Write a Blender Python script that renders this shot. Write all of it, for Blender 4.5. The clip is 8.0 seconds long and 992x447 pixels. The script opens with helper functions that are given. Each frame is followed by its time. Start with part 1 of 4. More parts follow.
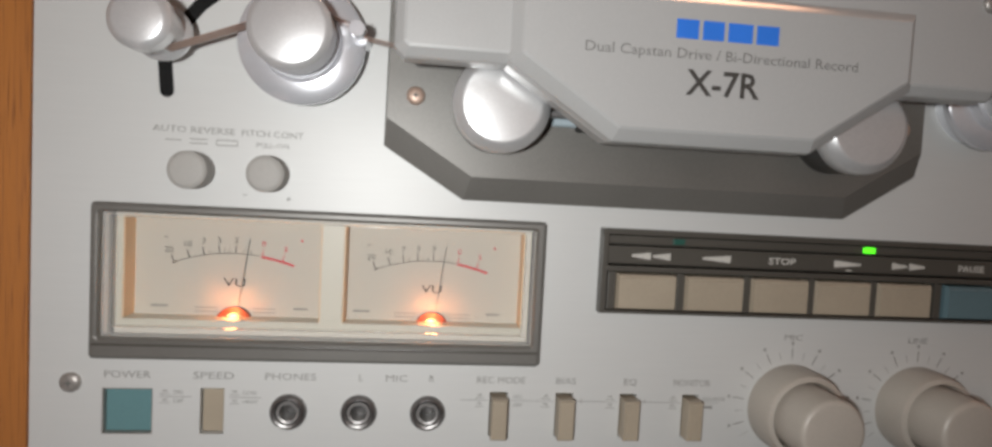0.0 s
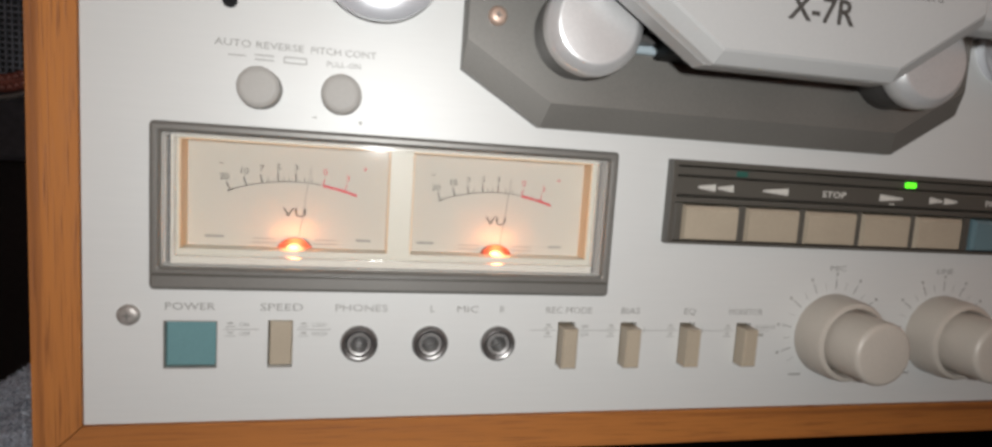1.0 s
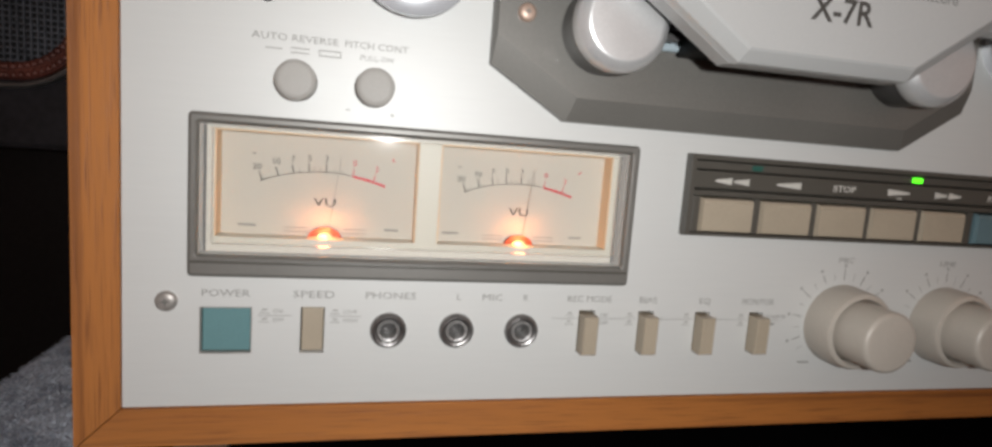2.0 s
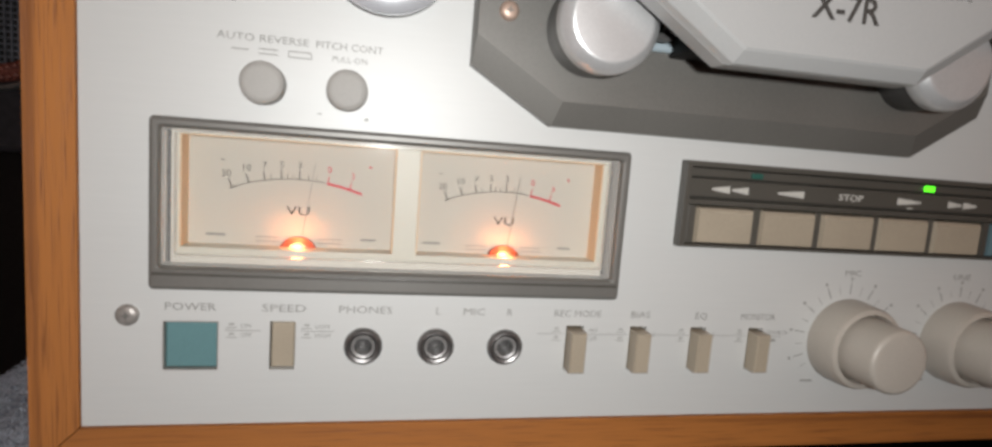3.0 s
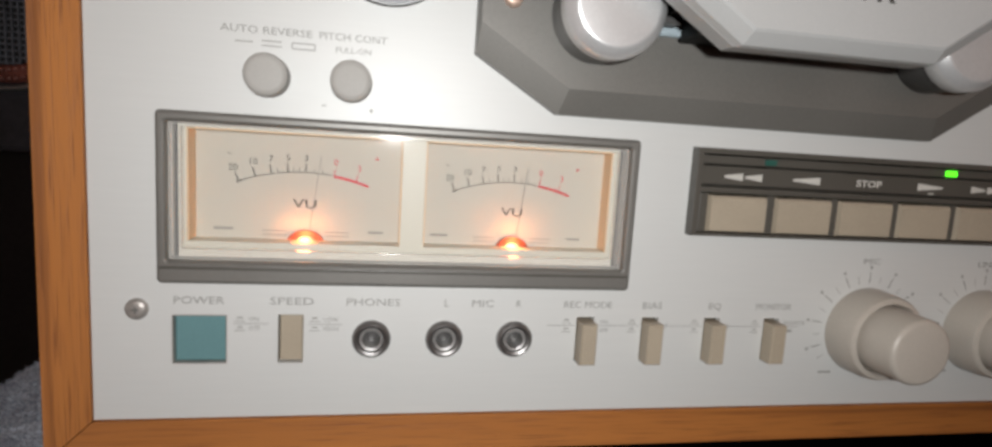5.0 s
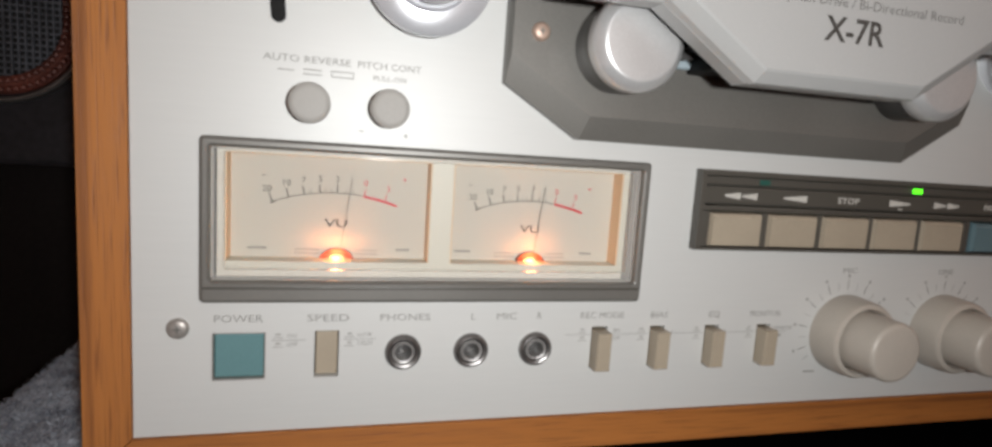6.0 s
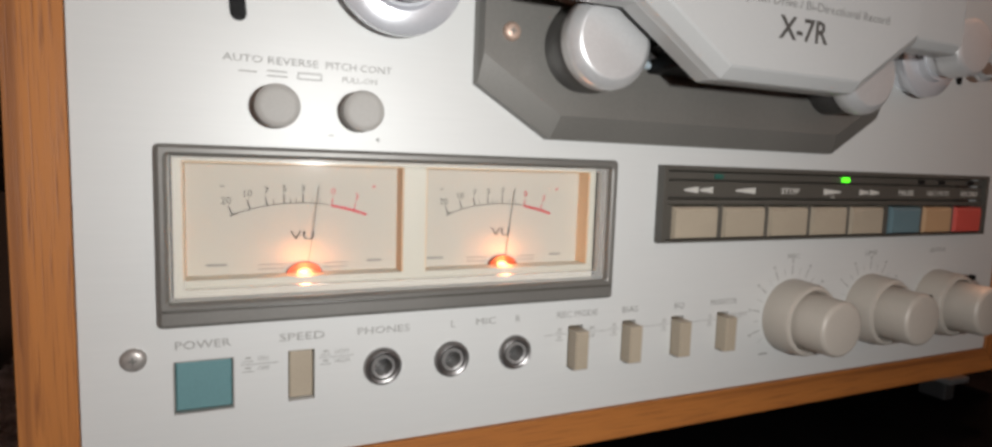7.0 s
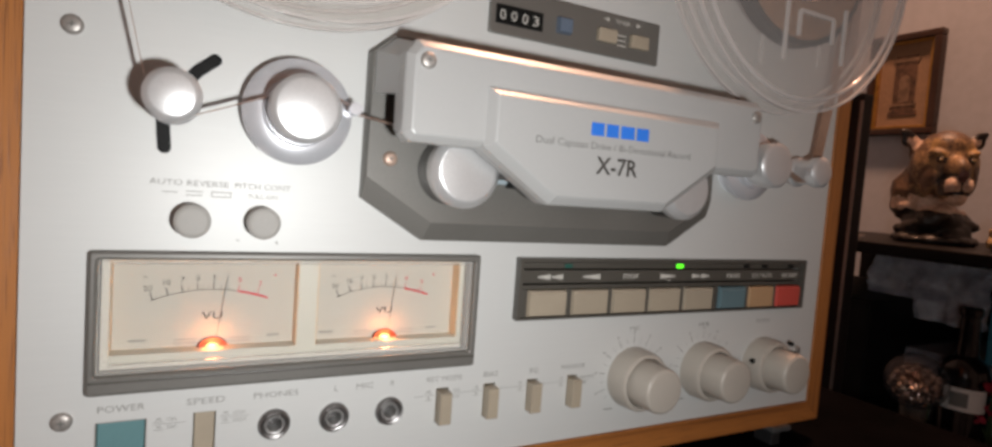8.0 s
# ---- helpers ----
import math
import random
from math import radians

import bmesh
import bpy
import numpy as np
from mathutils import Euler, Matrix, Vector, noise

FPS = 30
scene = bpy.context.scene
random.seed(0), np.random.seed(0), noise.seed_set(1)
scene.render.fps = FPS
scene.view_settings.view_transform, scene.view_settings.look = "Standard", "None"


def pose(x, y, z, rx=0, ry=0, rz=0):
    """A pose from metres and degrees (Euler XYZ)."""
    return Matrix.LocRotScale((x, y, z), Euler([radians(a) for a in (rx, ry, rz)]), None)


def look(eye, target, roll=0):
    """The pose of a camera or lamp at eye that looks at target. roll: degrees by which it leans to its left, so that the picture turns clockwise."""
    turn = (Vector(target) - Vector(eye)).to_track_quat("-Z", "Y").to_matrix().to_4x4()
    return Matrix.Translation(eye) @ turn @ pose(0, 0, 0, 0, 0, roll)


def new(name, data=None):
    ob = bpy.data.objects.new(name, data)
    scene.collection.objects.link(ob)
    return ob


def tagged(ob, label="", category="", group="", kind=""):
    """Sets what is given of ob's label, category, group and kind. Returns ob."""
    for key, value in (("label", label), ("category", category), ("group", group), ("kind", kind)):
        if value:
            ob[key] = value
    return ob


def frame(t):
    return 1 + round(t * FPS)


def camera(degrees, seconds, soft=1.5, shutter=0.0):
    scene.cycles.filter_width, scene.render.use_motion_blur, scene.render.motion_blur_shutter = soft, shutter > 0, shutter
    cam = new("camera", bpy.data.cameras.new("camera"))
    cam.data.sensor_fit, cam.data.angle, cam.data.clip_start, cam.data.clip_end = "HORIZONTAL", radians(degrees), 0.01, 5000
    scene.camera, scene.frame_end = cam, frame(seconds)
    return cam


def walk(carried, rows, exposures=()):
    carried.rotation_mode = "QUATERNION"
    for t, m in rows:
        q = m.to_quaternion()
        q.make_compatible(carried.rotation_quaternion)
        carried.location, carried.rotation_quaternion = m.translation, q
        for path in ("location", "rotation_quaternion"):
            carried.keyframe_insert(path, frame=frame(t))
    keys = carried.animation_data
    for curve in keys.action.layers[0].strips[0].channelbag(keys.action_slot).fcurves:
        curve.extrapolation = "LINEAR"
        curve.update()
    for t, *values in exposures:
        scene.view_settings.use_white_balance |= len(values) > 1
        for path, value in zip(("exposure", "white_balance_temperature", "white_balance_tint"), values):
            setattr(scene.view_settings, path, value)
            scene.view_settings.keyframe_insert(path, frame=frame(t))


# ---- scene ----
cam = camera(79.83, 8.0, soft=2.9)
# seconds, eye in metres, yaw, pitch and roll in degrees
ROWS = [
    (0, 0.12737, -0.20763, 0.13185, -6.654, -2.900, 3.018),
    (0.5, 0.10447, -0.20290, 0.12304, -10.594, -4.464, 3.423),
    (1, 0.08434, -0.19851, 0.11785, -12.222, -6.285, 3.751),
    (1.5, 0.06726, -0.20464, 0.11692, -13.298, -7.136, 4.237),
    (3, 0.08317, -0.19261, 0.12017, -12.097, -7.090, 4.396),
    (3.5, 0.08110, -0.19218, 0.11900, -11.441, -7.417, 4.316),
    (4, 0.08281, -0.19321, 0.11912, -10.943, -7.490, 3.976),
    (5.5, 0.08711, -0.19056, 0.11732, -10.575, -7.395, 3.367),
    (6, 0.06018, -0.19719, 0.12464, -15.014, -7.336, 3.778),
    (6.5, 0.04077, -0.19357, 0.11903, -19.248, -6.455, 1.729),
    (7, 0.04046, -0.18706, 0.11981, -23.530, -5.709, 1.842),
    (7.5, 0.04684, -0.20758, 0.13306, -27.963, -4.523, 3.134),
    (7.6, 0.04711, -0.21819, 0.14334, -27.920, -5.149, 3.690),
    (7.8, 0.04868, -0.23417, 0.15355, -27.835, -4.840, 4.191),
    (8, 0.04821, -0.24479, 0.15450, -27.766, -3.568, 4.186),
]
walk(cam, [(t, pose(x, y, z, 0, 0, yaw) @ pose(0, 0, 0, 90 + pitch) @ pose(0, 0, 0, 0, 0, roll)) for t, x, y, z, yaw, pitch, roll in ROWS],
     exposures=((0.0, -0.26), (0.5, -0.06), (1.0, 0.0), (7.0, 0.0), (7.5, -0.15), (8.0, -0.04)))

# ---- light ----
world = bpy.data.worlds.new("world")
scene.world = world
world.use_nodes = True
world.node_tree.nodes["Background"].inputs[0].default_value = (0.9, 0.75, 0.6, 1)
world.node_tree.nodes["Background"].inputs[1].default_value = 0.02


def lamp(name, kind, place, energy, color, size, target=None):
    data = bpy.data.lights.new(name, kind)
    data.energy, data.color = energy, color
    if kind == "AREA":
        data.shape, data.size = "DISK", size
    else:
        data.shadow_soft_size = size
    ob = new(name, data)
    ob.matrix_world = look(place, target) if target else Matrix.Translation(place)
    return ob


# the small white lamp of the film camera, the warm room lamp above and behind
lamp("film_lamp", "AREA", (0.090, -0.264, 0.129), 0.71, (0.985, 0.995, 0.99), 0.014, (0.148, 0.0, 0.130))
lamp("room_lamp", "AREA", (0.86, 0.18, 1.74), 35.0, (1.0, 0.52, 0.32), 0.20, (0.6, 0.0, 0.0))


# ---- materials ----
def material(name, color, rough=0.5, metal=0.0, vary=0.06, grain=400.0, bump=0.0, big=12.0, stretch=(1, 1, 1),
             second=None, spread=(0.4, 0.6), coat=0.0, spec=0.5):
    m = bpy.data.materials.new(name)
    m.use_nodes = True
    nt = m.node_tree
    b = nt.nodes["Principled BSDF"]
    b.inputs["Roughness"].default_value = rough
    b.inputs["Metallic"].default_value = metal
    b.inputs["Coat Weight"].default_value = coat
    b.inputs["Specular IOR Level"].default_value = spec
    co = nt.nodes.new("ShaderNodeTexCoord")
    mp = nt.nodes.new("ShaderNodeMapping")
    mp.inputs["Scale"].default_value = stretch
    nt.links.new(co.outputs["Object"], mp.inputs[0])
    fine, wide = nt.nodes.new("ShaderNodeTexNoise"), nt.nodes.new("ShaderNodeTexNoise")
    fine.inputs["Scale"].default_value, wide.inputs["Scale"].default_value = grain, big
    fine.inputs["Detail"].default_value = wide.inputs["Detail"].default_value = 4
    for n in (fine, wide):
        nt.links.new(mp.outputs[0], n.inputs["Vector"])
    mix = nt.nodes.new("ShaderNodeMix")
    mix.data_type = "RGBA"
    dark = second or tuple(c * (1 - 2.5 * vary) for c in color)
    mix.inputs["A"].default_value, mix.inputs["B"].default_value = (*dark, 1), (*color, 1)
    add = nt.nodes.new("ShaderNodeMath")
    add.operation = "MULTIPLY_ADD"
    add.inputs[1].default_value = 0.5
    half = nt.nodes.new("ShaderNodeMath")
    half.operation = "MULTIPLY"
    half.inputs[1].default_value = 0.5
    nt.links.new(wide.outputs[0], half.inputs[0])
    nt.links.new(fine.outputs[0], add.inputs[0])
    nt.links.new(half.outputs[0], add.inputs[2])
    ramp = nt.nodes.new("ShaderNodeMapRange")
    ramp.inputs[1].default_value, ramp.inputs[2].default_value = spread
    nt.links.new(add.outputs[0], ramp.inputs[0])
    nt.links.new(ramp.outputs[0], mix.inputs["Factor"])
    nt.links.new(mix.outputs["Result"], b.inputs["Base Color"])
    rr = nt.nodes.new("ShaderNodeMapRange")
    rr.inputs[3].default_value, rr.inputs[4].default_value = max(rough - 0.06, 0.02), min(rough + 0.06, 1)
    nt.links.new(wide.outputs[0], rr.inputs[0])
    nt.links.new(rr.outputs[0], b.inputs["Roughness"])
    if bump:
        bp = nt.nodes.new("ShaderNodeBump")
        bp.inputs["Strength"].default_value, bp.inputs["Distance"].default_value = bump, 0.0004
        nt.links.new(fine.outputs[0], bp.inputs["Height"])
        nt.links.new(bp.outputs[0], b.inputs["Normal"])
    return m


def clear(name, color, rough=0.03, ior=1.46):
    m = bpy.data.materials.new(name)
    m.use_nodes = True
    b = m.node_tree.nodes["Principled BSDF"]
    b.inputs["Base Color"].default_value = (*color, 1)
    b.inputs["Roughness"].default_value = rough
    b.inputs["Transmission Weight"].default_value = 1
    b.inputs["IOR"].default_value = ior
    return m


def glow(name, color, strength):
    m = bpy.data.materials.new(name)
    m.use_nodes = True
    b = m.node_tree.nodes["Principled BSDF"]
    b.inputs["Base Color"].default_value = (*color, 1)
    b.inputs["Emission Color"].default_value = (*color, 1)
    b.inputs["Emission Strength"].default_value = strength
    return m


M_PANEL = material("satin_aluminium", (0.650, 0.653, 0.637), 0.47, 0.1, 0.01, 900, 0.015, 9, (0.05, 1, 1), spec=0.4)


def veneer(name, along):
    """Oiled walnut veneer: broad bands, long dark streaks and short pores that run along one axis."""
    m = bpy.data.materials.new(name)
    m.use_nodes = True
    nt = m.node_tree
    b = nt.nodes["Principled BSDF"]
    co = nt.nodes.new("ShaderNodeTexCoord")
    tone = None
    for scale, long, detail, lo, hi, dark in ((95.0, 0.018, 3, 0.30, 0.72, (0.33, 0.115, 0.027)), (230.0, 0.016, 4, 0.54, 0.74, (0.16, 0.052, 0.016)), (1900.0, 0.022, 3, 0.52, 0.74, (0.19, 0.062, 0.018))):
        mp, n, r, mx = (nt.nodes.new("ShaderNode" + k) for k in ("Mapping", "TexNoise", "MapRange", "Mix"))
        mp.inputs["Scale"].default_value = tuple(long if k == along else 1.0 for k in "xyz")
        mp.inputs["Rotation"].default_value = (0, 0.012, 0)
        n.inputs["Scale"].default_value, n.inputs["Detail"].default_value, n.inputs["Distortion"].default_value = scale, detail, 0.25
        r.inputs[1].default_value, r.inputs[2].default_value = lo, hi
        mx.data_type = "RGBA"
        mx.inputs["A"].default_value, mx.inputs["B"].default_value = (0.50, 0.190, 0.045, 1), (*dark, 1)
        nt.links.new(co.outputs["Object"], mp.inputs[0])
        nt.links.new(mp.outputs[0], n.inputs["Vector"])
        nt.links.new(n.outputs[0], r.inputs[0])
        nt.links.new(r.outputs[0], mx.inputs["Factor"])
        if tone:
            nt.links.new(tone, mx.inputs["A"])
        tone = mx.outputs["Result"]
    nt.links.new(tone, b.inputs["Base Color"])
    b.inputs["Roughness"].default_value, b.inputs["Coat Weight"].default_value, b.inputs["Coat Roughness"].default_value = 0.5, 0.12, 0.35
    bp = nt.nodes.new("ShaderNodeBump")
    bp.inputs["Strength"].default_value, bp.inputs["Distance"].default_value, bp.invert = 0.25, 0.0003, True
    nt.links.new(r.outputs[0], bp.inputs["Height"])
    nt.links.new(bp.outputs[0], b.inputs["Normal"])
    return m


M_WOOD, M_WOODH = veneer("walnut_veneer_upright", "z"), veneer("walnut_veneer_level", "x")
M_TAUPE = material("taupe_paint", (0.185, 0.177, 0.161), 0.43, 0.28, 0.05, 1500, 0.05, 20, spec=0.8)
M_TAUPE2 = material("taupe_plastic", (0.088, 0.081, 0.069), 0.42, 0, 0.06, 1500, 0.05, 20)
M_COVER = material("cover_grey", (0.475, 0.477, 0.470), 0.36, 0.1, 0.025, 1800, 0.05, 14)
M_SHIELD = material("pale_shield", (0.42, 0.50, 0.54), 0.4, 0.1, 0.03, 1800, 0.05, 14)
M_SILVER = material("turned_aluminium", (0.76, 0.76, 0.76), 0.33, 0.55, 0.03, 1200, 0.05, 30)
M_CHROME = material("polished_metal", (0.80, 0.81, 0.85), 0.24, 0.5, 0.02, 900, 0, 30)
M_SCREW = material("dull_screw_plating", (0.48, 0.45, 0.42), 0.40, 0.5, 0.1, 700, 0.1, 60)
M_INKC = material("mid_grey_print", (0.20, 0.195, 0.185), 0.6, 0, 0.05, 2500, 0, 60)
M_SLEEVE = material("dull_nickel", (0.42, 0.41, 0.40), 0.42, 0.5, 0.1, 900, 0.05, 60)
M_STEEL = material("dull_steel", (0.30, 0.29, 0.285), 0.38, 0.9, 0.1, 900, 0.05, 60)
M_BEIGE = material("beige_key_plastic", (0.42, 0.355, 0.27), 0.45, 0, 0.04, 1500, 0.06, 40)
M_KNOB = material("warm_grey_knob", (0.49, 0.445, 0.39), 0.42, 0.05, 0.03, 1500, 0.06, 30)
M_BUTTON = material("grey_knob", (0.42, 0.405, 0.38), 0.6, 0.0, 0.03, 1500, 0.05, 30)
M_TEAL = material("teal_key_plastic", (0.135, 0.27, 0.285), 0.42, 0, 0.04, 1500, 0.05, 40)
M_SLATE = material("slate_teal_key_plastic", (0.125, 0.20, 0.225), 0.42, 0, 0.04, 1500, 0.05, 40)
M_ORANGE = material("tan_key_plastic", (0.50, 0.31, 0.17), 0.45, 0, 0.04, 1500, 0.05, 40)
M_RED = material("red_key_plastic", (0.62, 0.085, 0.065), 0.42, 0, 0.04, 1500, 0.05, 40)
M_BLACK = material("black_plastic", (0.012, 0.012, 0.012), 0.55, 0, 0.2, 900, 0.05, 30, spec=0.15)
M_RUBBER = material("black_rubber", (0.016, 0.016, 0.017), 0.65, 0, 0.2, 700, 0.2, 40)
M_ROLLER = material("dark_grey_roller", (0.085, 0.082, 0.080), 0.32, 0.3, 0.08, 700, 0.05, 40)
M_FOOT = material("dark_grey_plastic", (0.13, 0.13, 0.13), 0.30, 0.3, 0.1, 700, 0.1, 40)
M_INK = material("grey_print", (0.32, 0.315, 0.30), 0.6, 0, 0.05, 2500, 0, 60)
M_INKD = material("dark_print", (0.055, 0.05, 0.045), 0.6, 0, 0.05, 2500, 0, 60)
M_INKM = material("scale_print", (0.11, 0.10, 0.09), 0.6, 0, 0.05, 2500, 0, 60)
M_INKW = material("white_print", (0.62, 0.60, 0.55), 0.6, 0, 0.05, 2500, 0, 60)
M_BLUE = material("blue_print", (0.03, 0.20, 0.78), 0.5, 0, 0.05, 2500, 0, 60)
M_INKR = material("red_print", (0.70, 0.035, 0.06), 0.5, 0, 0.05, 2500, 0, 60)
M_DIAL = material("cream_dial_card", (0.615, 0.595, 0.535), 0.7, 0, 0.02, 1500, 0.02, 30)
# peach base puts the bulbs' amber light into the cream walls' colour
M_CREAMLIT = material("bulb_lit_cream", (0.78, 0.56, 0.36), 0.5, 0, 0.02, 1500, 0.02, 30)
M_CREAM = material("cream_plastic", (0.70, 0.67, 0.585), 0.45, 0, 0.02, 1500, 0.02, 30)
M_AMBER = material("amber_lamp_hood", (0.34, 0.075, 0.03), 0.4, 0, 0.1, 1500, 0.05, 60)
M_BULB = glow("amber_bulb", (1.0, 0.40, 0.12), 9.0)
M_LED = glow("green_led", (0.10, 1.0, 0.02), 1.6)
M_LEDOFF = material("unlit_green_lens", (0.03, 0.12, 0.095), 0.3, 0, 0.1, 900, 0, 40)
def thin_clear(name, share, body=(0.5, 0.48, 0.47), blend=0.18, rough=0.12, tint=1.0):
    """Thin hazy clear plastic: most light goes straight through, the rest is gloss."""
    m = clear(name, (1, 1, 1))
    nt = m.node_tree
    b = nt.nodes["Principled BSDF"]
    b.inputs["Base Color"].default_value = (*body, 1)
    b.inputs["Transmission Weight"].default_value, b.inputs["Roughness"].default_value = 0, rough
    tr, mx, fr = nt.nodes.new("ShaderNodeBsdfTransparent"), nt.nodes.new("ShaderNodeMixShader"), nt.nodes.new("ShaderNodeLayerWeight")
    tr.inputs[0].default_value = (tint, tint * 0.985, tint * 0.97, 1)
    fr.inputs[0].default_value = blend
    ad = nt.nodes.new("ShaderNodeMath")
    ad.operation, ad.inputs[1].default_value = "ADD", share
    nt.links.new(fr.outputs["Facing"], ad.inputs[0])
    nt.links.new(ad.outputs[0], mx.inputs[0])
    nt.links.new(tr.outputs[0], mx.inputs[1])
    nt.links.new(b.outputs[0], mx.inputs[2])
    nt.links.new(mx.outputs[0], nt.nodes["Material Output"].inputs[0])
    return m


M_REEL = thin_clear("clear_reel_plastic", 0.035, (0.6, 0.58, 0.57), 0.2, 0.12, 0.95)
M_RIM = thin_clear("thick_reel_plastic", 0.42, (0.62, 0.58, 0.56), 0.4, 0.1, 0.85)


def glossy_pane(name, rough):
    """A clear pane: straight through, with the gloss of acrylic."""
    m = bpy.data.materials.new(name)
    m.use_nodes = True
    nt = m.node_tree
    nt.nodes.remove(nt.nodes["Principled BSDF"])
    tr, gl, fr, mx = (nt.nodes.new("ShaderNode" + k) for k in ("BsdfTransparent", "BsdfGlossy", "LayerWeight", "MixShader"))
    tr.inputs[0].default_value = (0.985, 0.985, 0.975, 1)
    gl.inputs["Roughness"].default_value = rough
    fr.inputs[0].default_value = 0.5
    rise, sum_up = nt.nodes.new("ShaderNodeMath"), nt.nodes.new("ShaderNodeMath")
    rise.operation, rise.inputs[1].default_value = "POWER", 5.0
    sum_up.operation, sum_up.inputs[1].default_value, sum_up.inputs[2].default_value = "MULTIPLY_ADD", 0.6, 0.04
    nt.links.new(fr.outputs["Facing"], rise.inputs[0])
    nt.links.new(rise.outputs[0], sum_up.inputs[0])
    nt.links.new(sum_up.outputs[0], mx.inputs[0])
    nt.links.new(tr.outputs[0], mx.inputs[1])
    nt.links.new(gl.outputs[0], mx.inputs[2])
    nt.links.new(mx.outputs[0], nt.nodes["Material Output"].inputs[0])
    return m


M_CLEAR = glossy_pane("clear_acrylic", 0.05)
M_EDGE = thin_clear("clear_acrylic_edge", 0.12, (0.72, 0.72, 0.70), 0.24, 0.14, 0.96)
M_TAPE = material("brown_tape", (0.38, 0.21, 0.14), 0.35, 0, 0.12, 900, 0.05, 60, (1, 1, 1))
M_PACK = material("wound_tape", (0.34, 0.17, 0.075), 0.4, 0, 0.12, 3000, 0.1, 60)
M_BRASS = material("copper_screw", (0.62, 0.45, 0.36), 0.45, 0.4, 0.08, 900, 0.05, 60)
M_CLOTH = material("grey_cloth", (0.52, 0.56, 0.63), 0.95, 0, 0.2, 700, 0.8, 40, (1, 1.6, 1), (0.13, 0.145, 0.18), (0.38, 0.6), 0, 0.1)
M_BLACKCLOTH = material("black_cloth", (0.0045, 0.004, 0.0045), 0.95, 0, 0.2, 1500, 0.4, 20, (1, 1, 1), (0.002, 0.002, 0.002), (0.4, 0.65), 0, 0.0)
M_LACQUER = material("black_lacquer", (0.007, 0.006, 0.006), 0.45, 0, 0.2, 300, 0.05, 8, spec=0.2)
# bluish base colour offsets the orange tint that room_lamp puts on the walls
M_WALL = material("cool_white_wall", (0.43, 0.455, 0.505), 0.85, 0, 0.04, 60, 0.1, 3)
M_CEIL = material("white_ceiling", (0.75, 0.72, 0.68), 0.9, 0, 0.03, 60, 0.1, 3)
M_FLOOR = material("dark_carpet", (0.05, 0.045, 0.042), 0.95, 0, 0.2, 300, 0.5, 8, spec=0.1)

ZB = 26.0  # the front panel's lower edge over the table, in millimetres


# ---- mesh helpers; deck measures are millimetres from the panel's lower left corner ----
def part(name, bm, mat, parent=None, label="", smooth=False):
    bmesh.ops.recalc_face_normals(bm, faces=bm.faces)
    me = bpy.data.meshes.new(name)
    bm.to_mesh(me)
    bm.free()
    if smooth:
        for p in me.polygons:
            p.use_smooth = True
        me.set_sharp_from_angle(angle=radians(40))
    me.materials.append(mat)
    ob = new(name, me)
    ob.parent = parent
    if label:
        ob["label"] = label
    return ob


def thing(name, label, category, group="", kind=""):
    return tagged(new(name), label, category, group, kind)


def mm(x, y, z):
    return Vector((x / 1000, y / 1000, (z + ZB) / 1000))


def box(bm, x0, x1, y0, y1, z0, z1, bevel=0.0, seg=2):
    vs = bmesh.ops.create_cube(bm, size=1)["verts"]
    for v in vs:
        v.co = mm(x0 + (v.co.x + 0.5) * (x1 - x0), y0 + (v.co.y + 0.5) * (y1 - y0), z0 + (v.co.z + 0.5) * (z1 - z0))
    if bevel:
        es = list({e for v in vs for e in v.link_edges})
        bmesh.ops.bevel(bm, geom=es, offset=bevel / 1000, segments=seg, affect="EDGES", profile=0.6)
    return bm


def lathe(bm, cx, cz, profile, seg=40, close=True):
    """Rings of (y, radius) turned round an axis that runs along y."""
    rings = []
    for y, r in profile:
        rings.append([bm.verts.new(mm(cx + r * math.cos(2 * math.pi * k / seg), y, cz + r * math.sin(2 * math.pi * k / seg))) for k in range(seg)])
    for a, b in zip(rings, rings[1:]):
        for k in range(seg):
            bm.faces.new((a[k], a[(k + 1) % seg], b[(k + 1) % seg], b[k]))
    if close:
        bm.faces.new(rings[0])
        bm.faces.new(rings[-1])
    else:
        for k in range(seg):
            bm.faces.new((rings[0][k], rings[0][(k + 1) % seg], rings[-1][(k + 1) % seg], rings[-1][k]))
    return bm


def prism(bm, layers):
    """Layers of (y, outline of x and z with as many points each), joined back to front and closed."""
    rings = [[bm.verts.new(mm(x, y, z)) for x, z in line] for y, line in layers]
    n = len(rings[0])
    for a, b in zip(rings, rings[1:]):
        for k in range(n):
            bm.faces.new((a[k], a[(k + 1) % n], b[(k + 1) % n], b[k]))
    bm.faces.new(rings[0])
    bm.faces.new(rings[-1])
    return bm


def inset(line, d):
    """An outline moved inwards by d; the outline runs counter-clockwise."""
    out, n = [], len(line)
    for k in range(n):
        p, q, r = (Vector(line[(k + j) % n]) for j in (-1, 0, 1))
        a, b = (q - p).normalized(), (r - q).normalized()
        na, nb = Vector((-a.y, a.x)), Vector((-b.y, b.x))
        m = (na + nb) / (1 + na.dot(nb))
        out.append(tuple(q + m * d))
    return out


